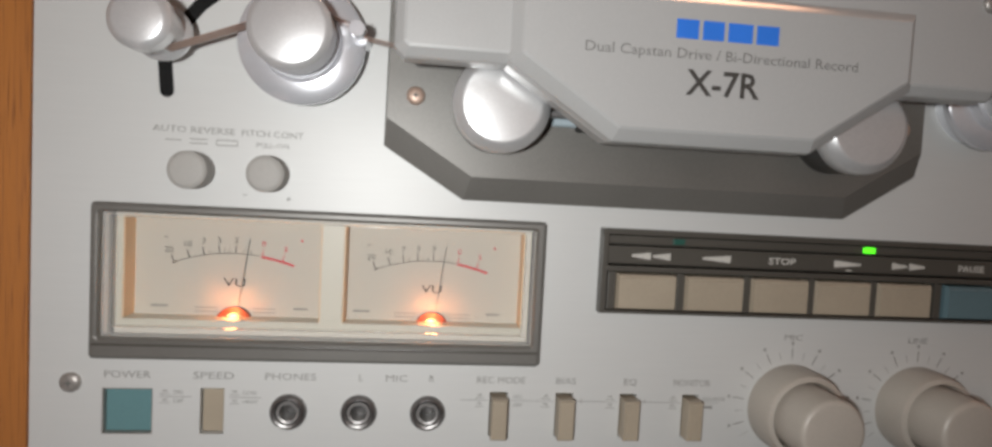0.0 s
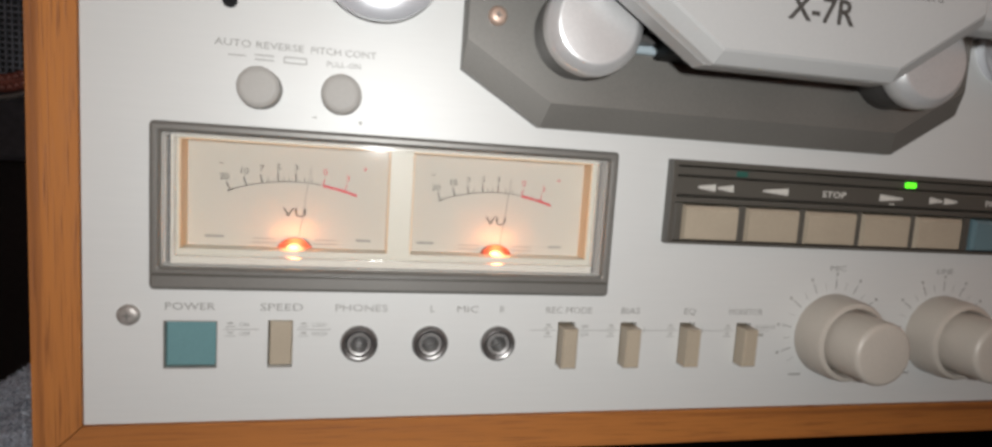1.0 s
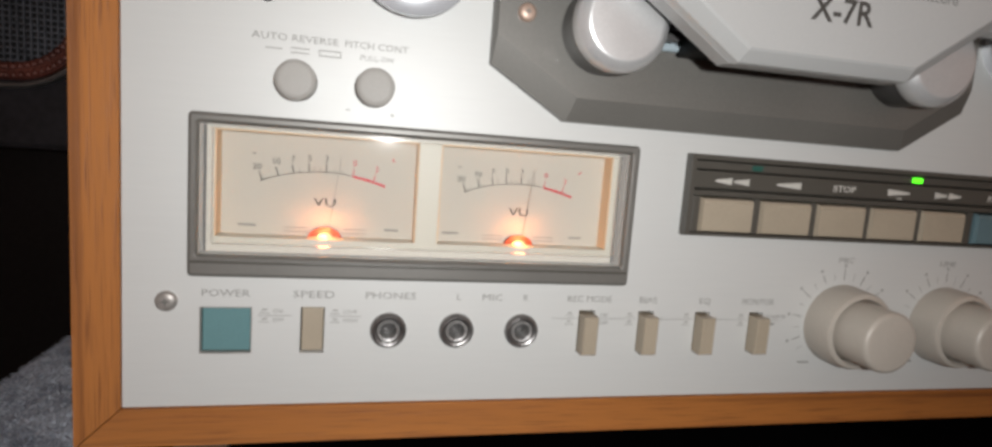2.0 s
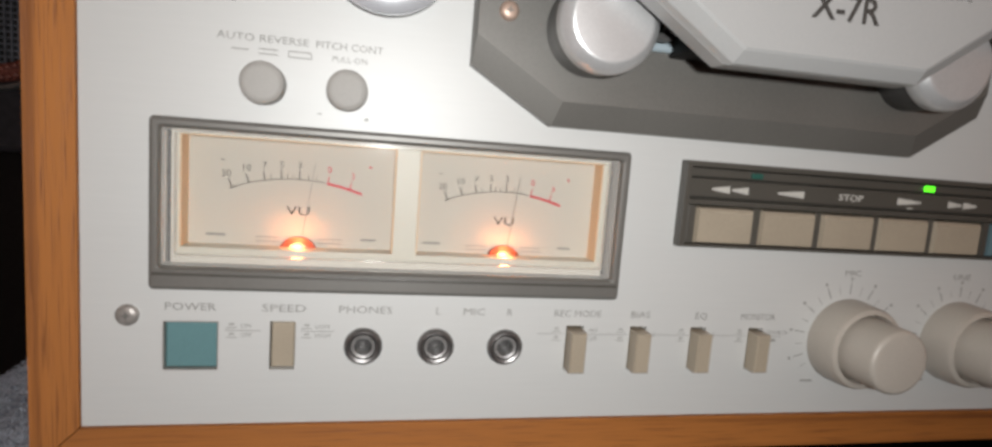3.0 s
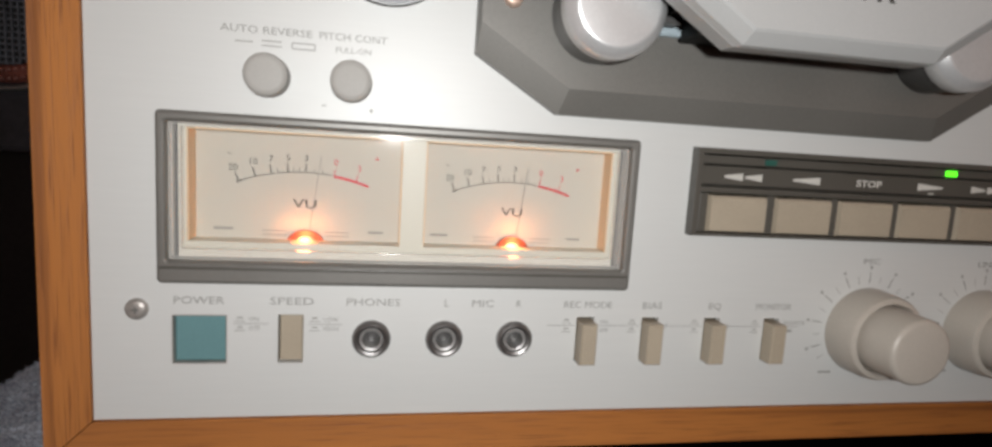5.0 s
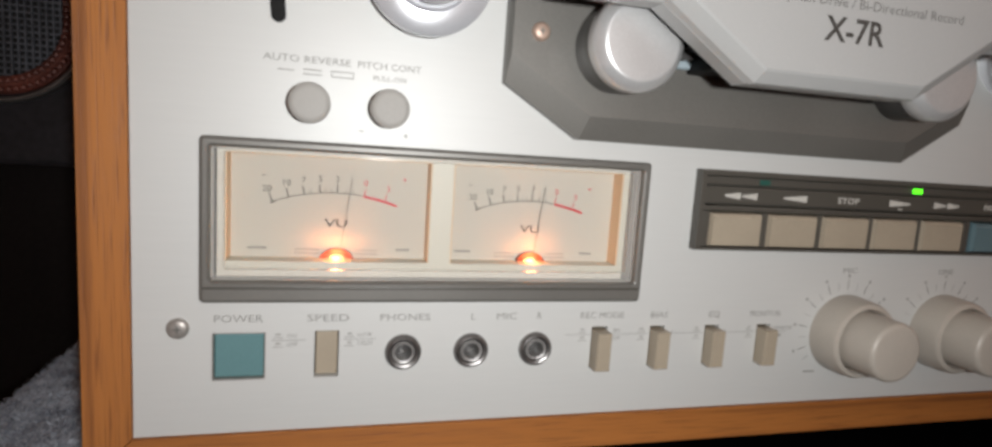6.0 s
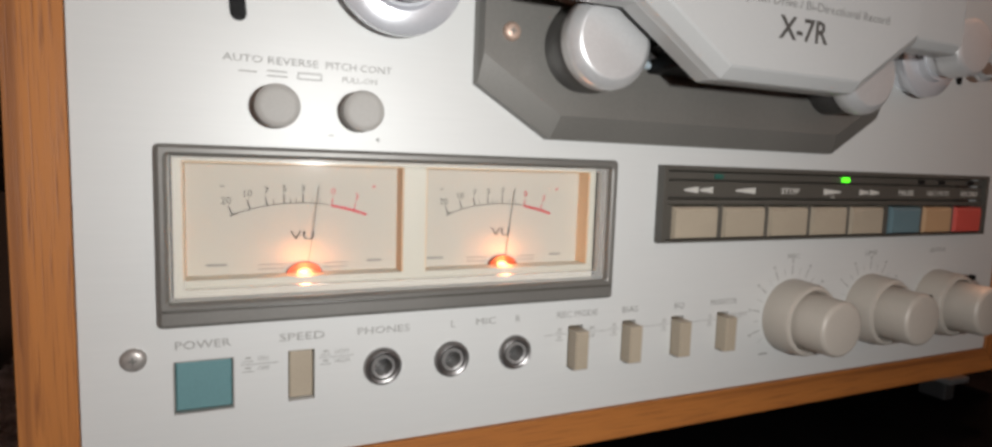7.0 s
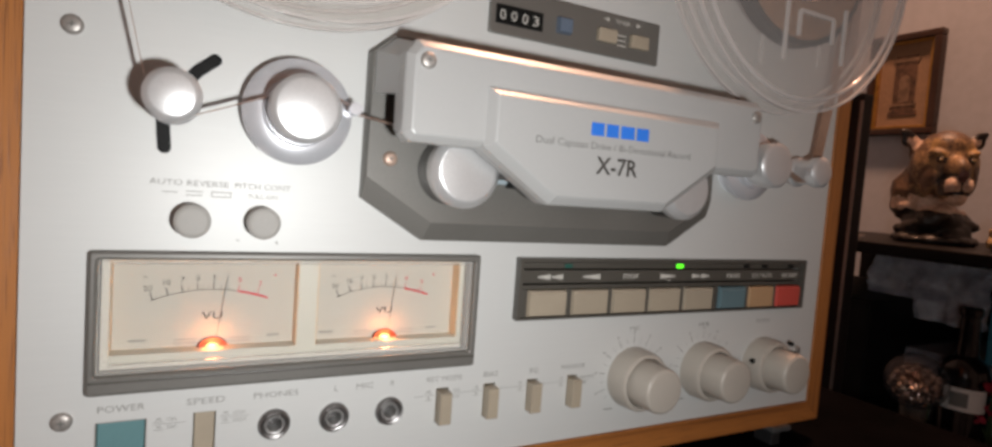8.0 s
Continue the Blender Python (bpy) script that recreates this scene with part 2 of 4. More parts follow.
def plate(bm, xs, zs, y0, y1, holes):
    """A plate over the cells between the cuts xs and zs, with rectangular holes through it."""
    xs = sorted({*xs, *(h[k] for h in holes for k in (0, 1))})
    zs = sorted({*zs, *(h[k] for h in holes for k in (2, 3))})
    solid = {}
    for i in range(len(xs) - 1):
        for j in range(len(zs) - 1):
            cx, cz = (xs[i] + xs[i + 1]) / 2, (zs[j] + zs[j + 1]) / 2
            solid[i, j] = not any(h[0] < cx < h[1] and h[2] < cz < h[3] for h in holes)
    made = {}

    def vert(i, j, y):
        if (i, j, y) not in made:
            made[i, j, y] = bm.verts.new(mm(xs[i], y, zs[j]))
        return made[i, j, y]

    for (i, j), full in solid.items():
        if not full:
            continue
        for y in (y0, y1):
            bm.faces.new([vert(i, j, y), vert(i + 1, j, y), vert(i + 1, j + 1, y), vert(i, j + 1, y)])
        for di, dj, a, b in ((-1, 0, (i, j), (i, j + 1)), (1, 0, (i + 1, j), (i + 1, j + 1)), (0, -1, (i, j), (i + 1, j)), (0, 1, (i, j + 1), (i + 1, j + 1))):
            if not solid.get((i + di, j + dj), False):
                bm.faces.new([vert(*a, y0), vert(*b, y0), vert(*b, y1), vert(*a, y1)])
    return bm


def frame_bar(bm, x0, x1, z0, z1, w, y0, y1, bevel):
    """A rectangular frame; w holds the widths of the left, right, lower and upper bar."""
    l, r, lo, up = w
    box(bm, x0, x0 + l, y0, y1, z0, z1, bevel)
    box(bm, x1 - r, x1, y0, y1, z0, z1, bevel)
    box(bm, x0 + l - 0.3, x1 - r + 0.3, y0 + 0.02, y1, z0, z0 + lo, bevel)
    box(bm, x0 + l - 0.3, x1 - r + 0.3, y0 + 0.02, y1, z1 - up, z1, bevel)
    return bm


def ring(bm, layers):
    """A closed frame; each layer is y, an outer outline and an inner outline with as many points each."""
    outs = [[bm.verts.new(mm(x, y, z)) for x, z in a] for y, a, b in layers]
    ins = [[bm.verts.new(mm(x, y, z)) for x, z in b] for y, a, b in layers]
    n = len(outs[0])
    for k in range(n):
        j = (k + 1) % n
        for a, b in zip(outs, outs[1:]):
            bm.faces.new((a[k], a[j], b[j], b[k]))
        for a, b in zip(ins, ins[1:]):
            bm.faces.new((a[k], b[k], b[j], a[j]))
        bm.faces.new((outs[0][k], ins[0][k], ins[0][j], outs[0][j]))
        bm.faces.new((outs[-1][k], outs[-1][j], ins[-1][j], ins[-1][k]))
    return bm


def rounded(x0, x1, z0, z1, rad, n=6):
    """A rectangle with rounded corners, counter-clockwise."""
    out = []
    for cx, cz, a0 in ((x1 - rad, z0 + rad, -90), (x1 - rad, z1 - rad, 0), (x0 + rad, z1 - rad, 90), (x0 + rad, z0 + rad, 180)):
        out += [(cx + rad * math.cos(math.radians(a0 + 90 * k / n)), cz + rad * math.sin(math.radians(a0 + 90 * k / n))) for k in range(n + 1)]
    return out


def words(name, text, x, z, height, mat, parent, y=-0.05, align="CENTER", width=0.0, label="", thick=0.0):
    """Raised print; height of the capitals and wished width in millimetres, z at the foot of the letters."""
    cu = bpy.data.curves.new(name, "FONT")
    cu.body, cu.align_x, cu.extrude, cu.offset = text, align, 0.02, thick
    cu.resolution_u = 2
    tmp = bpy.data.objects.new(name, cu)
    scene.collection.objects.link(tmp)
    bpy.context.view_layer.update()
    me = bpy.data.meshes.new_from_object(tmp.evaluated_get(bpy.context.evaluated_depsgraph_get()))
    bpy.data.objects.remove(tmp)
    s = height / 0.7
    xs = [v.co.x for v in me.vertices]
    sx = width / (max(xs) - min(xs)) if width else s
    for v in me.vertices:
        v.co = mm(x + v.co.x * sx, y - v.co.z * 2.0, z + v.co.y * s)
    me.materials.clear()
    me.materials.append(mat)
    ob = new(name, me)
    ob.parent = parent
    if label:
        ob["label"] = label
    return ob


def bar(bm, x0, z0, x1, z1, w, y=0.0, h=0.06):
    """A thin printed line between two points."""
    a, b = Vector((x0, z0)), Vector((x1, z1))
    d = (b - a).normalized()
    n = Vector((-d.y, d.x)) * w / 2
    ring = [a + n, a - n, b - n, b + n]
    prism(bm, [(y, [tuple(p) for p in ring]), (y - h, [tuple(p) for p in ring])])
    return bm


def tube(bm, points, r, seg=8):
    """A round cord through points given in millimetres."""
    rings = []
    pts = [Vector(p) for p in points]
    for k, p in enumerate(pts):
        d = (pts[min(k + 1, len(pts) - 1)] - pts[max(k - 1, 0)]).normalized()
        u = d.orthogonal().normalized()
        if rings and abs(d.dot(Vector((0, 0, 1)))) < 0.9:
            u = d.cross(Vector((0, 0, 1))).normalized()
        elif abs(d.dot(Vector((0, 0, 1)))) < 0.9:
            u = d.cross(Vector((0, 0, 1))).normalized()
        v = d.cross(u)
        rings.append([bm.verts.new(mm(*(p + r * (u * math.cos(a) + v * math.sin(a))))) for a in (2 * math.pi * j / seg for j in range(seg))])
    for a, b in zip(rings, rings[1:]):
        for j in range(seg):
            bm.faces.new((a[j], a[(j + 1) % seg], b[(j + 1) % seg], b[j]))
    bm.faces.new(rings[0])
    bm.faces.new(rings[-1])
    return bm


def ribbon(bm, p, q, w, thick=0.12):
    """A straight run of tape between two points in the plane of x and z, w wide along y."""
    (x0, y0, z0), (x1, y1, z1) = p, q
    d = Vector((x1 - x0, z1 - z0)).normalized()
    n = Vector((-d.y, d.x)) * thick / 2
    vs = []
    for x, y, z in (p, q):
        for s in (-1, 1):
            for t in (-0.5, 0.5):
                vs.append(bm.verts.new(mm(x + s * n.x, y + t * w, z + s * n.y)))
    a = vs
    for f in ((0, 1, 3, 2), (4, 6, 7, 5), (0, 4, 5, 1), (2, 3, 7, 6), (0, 2, 6, 4), (1, 5, 7, 3)):
        bm.faces.new([a[k] for k in f])
    return bm


NB = bmesh.new

# ---- the room ----
def slab(name, lo, hi, mat, label):
    bm = NB()
    box(bm, lo[0] * 1000, hi[0] * 1000, lo[1] * 1000, hi[1] * 1000, lo[2] * 1000 - ZB, hi[2] * 1000 - ZB)
    return tagged(part(name, bm, mat), label, "wall" if "wall" in name else name, kind="structure")


# ceiling and unseen walls are added to close the room and reflect light
slab("floor", (-1.6, -1.9, -0.80), (1.5, 1.3, -0.75), M_FLOOR, "dark carpeted floor of the room")
slab("ceiling", (-1.6, -1.9, 1.80), (1.5, 1.3, 1.85), M_CEIL, "plain white painted ceiling")
slab("wall_east", (1.30, -1.8, -0.75), (1.40, 1.2, 1.80), M_WALL, "cool white painted wall behind the rack")
slab("wall_west", (-1.60, -1.8, -0.75), (-1.50, 1.2, 1.80), M_WALL, "cool white painted wall")
slab("wall_north", (-1.50, 1.10, -0.75), (1.30, 1.20, 1.80), M_WALL, "cool white painted wall")
slab("wall_south", (-1.50, -1.8, -0.75), (1.30, -1.7, 1.80), M_WALL, "cool white painted wall")

# the table under the deck
table = thing("table", "low black lacquered table under the tape deck", "table")
bm = NB()
box(bm, -78, 560, -420, 330, -30 - ZB, -4 - ZB, 3)
part("tabletop", bm, M_LACQUER, table)
for x in (-60, 505):
    for y in (-400, 280):
        bm = NB()
        box(bm, x, x + 40, y, y + 40, -750 - ZB, -30 - ZB, 2)
        part("leg", bm, M_LACQUER, table)
bm = NB()
box(bm, -8, 552, -390, 322, -4 - ZB, -0.2 - ZB, 1.5)
tagged(part("black_cloth", bm, M_BLACKCLOTH), "black felt cloth spread under the tape deck", "cloth")


def knitted_cloth():
    """A cloth of knitted stitches, thick at its folded edge."""
    bm = NB()
    nx, ny = 110, 560
    x0, x1, y0, y1 = -81.0, -9.0, -200.0, 320.0
    grid = []
    for i in range(nx + 1):
        col = []
        for j in range(ny + 1):
            x, y = x0 + (x1 - x0) * i / nx, y0 + (y1 - y0) * j / ny
            edge = min(1.0, (x - x0) / 6.0)
            z = 2.2 + 2.6 * math.exp(-((x - x0 - 9) / 7) ** 2) + 0.9 * noise.noise((x / 14, y / 22, 0.3))
            u = x / 3.6 + 0.25 * noise.noise((x / 9, y / 9, 5.0))
            v = y / 2.9 + abs((u % 1) - 0.5) + 0.25 * noise.noise((x / 8, y / 8, 9.0))
            z += 1.25 * math.sqrt(abs(math.sin(math.pi * u))) * math.sqrt(abs(math.sin(math.pi * v))) + 0.4 * noise.noise((x / 1.6, y / 1.6, 2.0)) - 0.5
            x += 0.8 * noise.noise((y / 15, 4.0, 1.0)) * (1 - edge)
            col.append(bm.verts.new(mm(x, y, -ZB + z * math.sqrt(edge) - 3.9)))
        grid.append(col)
    for i in range(nx):
        for j in range(ny):
            bm.faces.new((grid[i][j], grid[i + 1][j], grid[i + 1][j + 1], grid[i][j + 1]))
    ob = part("grey_cloth", bm, M_CLOTH, smooth=True)
    rnd = random.Random(5)
    verts, faces = [], []
    for n in range(9000):
        x = x0 + 0.3 + (x1 - x0) * rnd.random() ** (2.2 if n % 2 else 1.0)
        y = y0 + (y1 - y0) * rnd.random()
        edge = min(1.0, (x - x0) / 6.0)
        z = (2.4 + 2.6 * math.exp(-((x - x0 - 9) / 7) ** 2) + 0.9 * noise.noise((x / 14, y / 22, 0.3))) * math.sqrt(edge) - 3.9
        a, long, wide = rnd.uniform(0, 6.28), rnd.uniform(0.9, 2.2), rnd.uniform(0.25, 0.5)
        dx, dy = math.cos(a), math.sin(a)
        k = len(verts)
        verts += [mm(x - dy * wide, y + dx * wide, z - ZB), mm(x + dy * wide, y - dx * wide, z - ZB), mm(x - dx * wide, y - dy * wide, z - ZB + 0.3),
                  mm(x + dx * long * 0.8 - (1 - edge) * 1.2, y + dy * long * 0.8, z - ZB + long)]
        faces += [(k, k + 1, k + 3), (k + 1, k + 2, k + 3), (k + 2, k, k + 3)]
    me = bpy.data.meshes.new("terry_nap")
    me.from_pydata(verts, [], faces)
    me.materials.append(M_CLOTH)
    nap = tagged(new("terry_nap", me), kind="stuff")
    nap.parent = ob
    return tagged(ob, "grey blue terry cloth lying beside the deck", "cloth")


knitted_cloth()

# ---- the tape deck ----
deck = thing("tape_deck", "silver reel-to-reel tape deck in a walnut cabinet, meters lit", "tape deck")
W, H = 420.8, 372.0


def cabinet_board(name, x0, x1, z0, z1, mat, line):
    bm = NB()
    rings = [(230.0, line), (-0.95, line), (-1.1, inset(line, 0.12))]
    prism(bm, rings)
    return part(name, bm, mat, deck)


# mitred boards, 12.5 mm thick
cabinet_board("cabinet_side", 0, 0, 0, 0, M_WOOD, [(-13.5, -12.4), (-0.1, 0.7), (-0.1, H), (-13.5, H + 12)])
cabinet_board("cabinet_side", 0, 0, 0, 0, M_WOOD, [(W + 12.6, -12.4), (W + 12.6, H + 12), (W + 0.1, H), (W + 0.1, 0.7)])
cabinet_board("cabinet_bottom", 0, 0, 0, 0, M_WOODH, [(-13.2, -12.4), (W + 12.3, -12.4), (W, 0.5), (0.0, 0.5)])
cabinet_board("cabinet_top", 0, 0, 0, 0, M_WOODH, [(0.0, H + 0.2), (W, H + 0.2), (W + 12.3, H + 12), (-13.2, H + 12)])
bm = NB()
box(bm, -12, W + 11, 226, 229, -12, H + 12)
part("back_board", bm, M_BLACK, deck)

for fx in (15.5, 385.5):
    for fy in (-4.5, 190):
        bm = NB()
        box(bm, fx, fx + 16.5, fy, fy + 22, -15.4, -12.3, 0.6)
        plate_ob = part("foot", bm, M_FOOT, deck, "grey foot plate on a black rubber pad")
        part("rubber_pad", box(NB(), fx + 4, fx + 12, fy + 4, fy + 18, -25.8, -15.0, 1.0), M_RUBBER, plate_ob)

METER = (19.4, 169.4, 45.0, 96.6)
KEYBED = (189.6, 400.8, 65.4, 95.7)
JACKS = ((83.0, 27.0), (106.8, 27.0), (130.7, 27.0))
SLOTS = ((53.8, 61.6, 18.8, 34.8), (152.6, 159.0, 18.8, 34.8), (176.7, 183.1, 18.8, 34.8), (200.7, 207.1, 18.8, 34.8), (224.7, 231.1, 18.8, 34.8))
POWER = (22.6, 38.6, 18.7, 34.5)
holes = [(METER[0] + 3, METER[1] - 3, METER[2] + 4, METER[3] - 2), (KEYBED[0] + 3, KEYBED[1] - 3, KEYBED[2] + 2, KEYBED[3] - 2), POWER, *SLOTS]
holes += [(x - 3.6, x + 3.6, z - 3.6, z + 3.6) for x, z in JACKS]
bm = NB()
plate(bm, (0.2, W - 0.2), (0.9, H - 0.2), 3.0, 0.0, holes)
part("front_panel", bm, M_PANEL, deck, "satin brushed aluminium front panel")
bm = NB()
box(bm, 1, W - 1, 20, 22, 2, H - 2)
part("inner_wall", bm, M_BLACK, deck)


def screw(x, z, y0, y1, r, mat):
    bm = NB()
    lathe(bm, x, z, [(y0, r), (y0 + (y1 - y0) * 0.5, r), (y0 + (y1 - y0) * 0.8, r * 0.86), (y1, r * 0.6)], 28)
    ob = part("screw", bm, mat, deck, "", True)
    bm = NB()
    for dx, dz in ((1, 0.22), (0.22, 1)):
        box(bm, x - r * 0.34 * dx, x + r * 0.34 * dx, y1 - 0.12, y1 + 0.2, z - r * 0.34 * dz, z + r * 0.34 * dz)
    part("cross_slot", bm, M_INKC, ob)


for x, z in ((13.0, 36.3), (13.0, 171.8), (13.0, H - 36), (W - 16.0, 36.3), (W - 10.0, H - 36)):
    screw(x, z, 0, -1.8, 3.3, M_SCREW)

# -- twin level meters
o0 = rounded(*METER, 1.6)
i0 = rounded(METER[0] + 2.9, METER[1] - 3.2, METER[2] + 7.0, METER[3] - 3.1, 0.8)
mw = part("meter_window", ring(NB(), [(6.0, inset(o0, 1.0), inset(i0, -0.3)), (0.2, o0, i0), (-2.4, o0, i0), (-3.2, inset(o0, 0.5), inset(i0, -0.4)), (-3.5, inset(o0, 1.1), inset(i0, -0.9))]), M_TAUPE, deck, "taupe bezel round two lit level meters")
bm = NB()
box(bm, METER[0] + 1.2, METER[1] - 1.2, -4.1, -3.3, METER[2] + 4.6, METER[2] + 5.5, 0.3)
part("bezel_step", bm, M_TAUPE2, mw)
bm = NB()
frame_bar(bm, 22.6, 166.0, 51.0, 93.8, (2.5, 2.5, 5.6, 1.8), 6.6, 16.0, 0.25)
box(bm, 91.0, 98.8, 6.6, 15.5, 55.0, 92.0, 0.3)
house = part("meter_housing", bm, M_CREAM, mw, "cream plastic meter housing")
# sheets over the housing's inner walls, coloured as if lit by the bulbs
for x0, x1 in ((25.0, 25.5), (90.6, 91.1), (98.7, 99.2), (163.1, 163.6)):
    part("side_lit_sheet", box(NB(), x0, x1, 7.0, 15.0, 56.7, 91.9), M_CREAMLIT, house)
for x0, x1 in ((25.6, 90.5), (99.3, 163.0)):
    part("top_lit_sheet", box(NB(), x0, x1, 7.0, 15.0, 91.5, 92.0), M_CREAMLIT, house)


pane = (26.2, 162.6, 55.6, 92.0)
bm = NB()
box(bm, pane[0] - 0.2, pane[1] + 0.2, -2.2, -1.0, pane[2] - 0.2, pane[3] + 0.2, 0.1)
win = part("meter_glass", bm, M_CLEAR, mw, "clear acrylic window")
win.visible_shadow = False
wide = (METER[0] + 3.0, METER[1] - 3.3, METER[2] + 7.1, METER[3] - 3.2)
edge = part("window_edge", ring(NB(), [(0.4, rounded(*wide, 0.8), rounded(*pane, 0.5)), (-1.2, rounded(*wide, 0.8), rounded(*pane, 0.5)),
                                       (-2.4, rounded(wide[0] + 1.3, wide[1] - 1.3, wide[2] + 1.3, wide[3] - 0.7, 0.8), rounded(*pane, 0.5))]), M_EDGE, mw, "thick moulded edge of the clear window")
edge.visible_shadow = False


def dial(x0, x1, px, needle):
    d = part("dial", box(NB(), x0, x1, 14.6, 15.4, 54.6, 91.9), M_DIAL, deck, "cream dial card with a black scale")
    c, R, zc = px - 0.6, 60.0, 19.3
    bm = NB()
    for k in range(28):
        a, b = (-20.8 + 29.3 * k / 28, -20.8 + 29.3 * (k + 1) / 28)
        bar(bm, c + a, zc + math.sqrt(R * R - a * a), c + b, zc + math.sqrt(R * R - b * b), 0.28, 14.6)
    marks = ((-20.8, 2.6), (-15.6, 2.9), (-10.6, 2.9), (-5.4, 2.9), (0.2, 2.9))
    for a, n in marks:
        z = zc + math.sqrt(R * R - a * a)
        s = (a + 0.6) / 45
        bar(bm, c + a, z, c + a + n * s, z + n, 0.42, 14.6)
    for a in (-8.6, -3.6, -1.8, 3.0, 5.5):
        z = zc + math.sqrt(R * R - a * a)
        bar(bm, c + a, z, c + a + 1.6 * a / 45, z + 1.6, 0.2, 14.6)
    bar(bm, c - 21.6, 75.0, c - 19.6, 75.9, 0.4, 14.6)
    bar(bm, c - 24.3, 84.4, c - 22.9, 84.3, 0.3, 14.6)
    part("scale", bm, M_INKM, d)
    bm = NB()
    for k in range(10):
        a, b = (9.2 + 11.6 * k / 10, 9.2 + 11.6 * (k + 1) / 10)
        bar(bm, c + a, zc - 0.2 + math.sqrt(R * R - a * a), c + b, zc - 0.2 + math.sqrt(R * R - b * b), 0.85, 14.6)
    for a in (9.3, 16.6):
        z = zc + math.sqrt(R * R - a * a)
        bar(bm, c + a, z, c + a + 0.5, z + 2.2, 0.35, 14.6)
    bar(bm, c + 22.6, 84.9, c + 24.0, 84.9, 0.3, 14.6)
    bar(bm, c + 23.3, 84.2, c + 23.3, 85.6, 0.3, 14.6)
    part("red_scale", bm, M_INKR, d)
    for t, a, zz in (("20", -22.6, 79.2), ("10", -16.5, 81.4), ("7", -10.9, 82.5), ("5", -5.4, 83.1), ("3", 0.3, 83.3)):
        words("figure", t, c + a, zz - 0.3, 2.2, M_INKM, d, 14.55)
    for t, a, zz in (("0", 9.9, 82.4), ("3", 17.6, 80.6)):
        words("figure", t, c + a, zz - 0.3, 2.2, M_INKR, d, 14.55)
    words("unit_sign", "VU", c + 0.2, 67.3, 3.0, M_INKD, d, 14.55, width=7.6)
    for x, w in ((-28.5, 6.0), (21.0, 5.0)):
        part("small_print", bar(NB(), c + x, 59.7, c + x + w, 59.7, 0.8, 14.6), M_INK, d)
    bm = NB()
    for s in (-1, 1):
        for z in (58.0, 59.4):
            bar(bm, px + s * 6.0, z, px + s * 14.0, z, 0.35, 14.6)
    part("hinge_lines", bm, M_INK, d)
    # lamp hood, bulb and needle
    bm = NB()
    for k in range(14):
        a, b = math.pi * k / 14, math.pi * (k + 1) / 14
        r0, r1 = 3.3, 5.9
        ring = [(px + r0 * math.cos(a), 55.6 + r0 * 0.75 * math.sin(a)), (px + r1 * math.cos(a), 55.6 + r1 * 0.75 * math.sin(a)),
                (px + r1 * math.cos(b), 55.6 + r1 * 0.75 * math.sin(b)), (px + r0 * math.cos(b), 55.6 + r0 * 0.75 * math.sin(b))]
        prism(bm, [(14.5, ring), (12.6, ring)])
    part("lamp_hood", bm, M_AMBER, d, "amber half-ring hood of the meter lamp")
    bm = NB()
    bmesh.ops.create_uvsphere(bm, u_segments=16, v_segments=8, radius=1)
    for v in bm.verts:
        v.co = mm(px - 0.4 + v.co.x * 1.8, 13.2 + v.co.y * 1.0, 56.3 + v.co.z * 1.1)
    part("bulb", bm, M_BULB, d, "glowing amber bulb", True)
    bm = NB()
    bar(bm, px + 1.0, 58.6, px + 1.0 + needle * 26.5, 84.9, 0.22, 13.2, 0.2)
    part("needle", bm, M_INK, d, "thin dark needle")
    lamp("meter_lamp", "POINT", mm(px, 10.0, 58.6), 0.0052, (1.0, 0.33, 0.11), 0.002)


dial(25.5, 90.6, 59.9, 0.14)
dial(99.2, 163.1, 130.8, 0.12)

# -- transport keys
kx0, kx1, kz0, kz1 = KEYBED
keybed = part("key_frame", prism(prism(NB(), [(0.3, [(kx0, kz0), (kx1, kz0), (kx1, kz0 + 1.2), (kx0, kz0 + 1.2)]), (-4.2, [(kx0, kz0), (kx1, kz0), (kx1, kz0 + 1.0), (kx0, kz0 + 1.0)])]),
             [(0.3, [(kx0, 93.6), (kx1, 93.6), (kx1, kz1), (kx0, kz1)]), (-4.2, [(kx0, 93.8), (kx1, 93.8), (kx1, kz1), (kx0, kz1)])]), M_TAUPE2, deck, "taupe frame of the transport keys")
bm = NB()
box(bm, kx0, kx0 + 2.2, -4.2, 3, kz0 + 1.0, 93.8, 0.2)
box(bm, kx1 - 2.2, kx1, -4.2, 3, kz0 + 1.0, 93.8, 0.2)
box(bm, kx0 + 2, kx1 - 2, 11.0, 12.0, kz0 + 1, 93.8)
part("key_tray", bm, M_TAUPE2, keybed)
for z0, z1, y in ((90.3, 93.3, -2.0), (83.2, 89.6, -2.6), (80.4, 82.4, -3.2)):
    bm = NB()
    box(bm, kx0 + 2.3, kx1 - 2.3, y, 2.0, z0, z1, 0.35)
    part("label_strip", bm, M_TAUPE2, keybed)
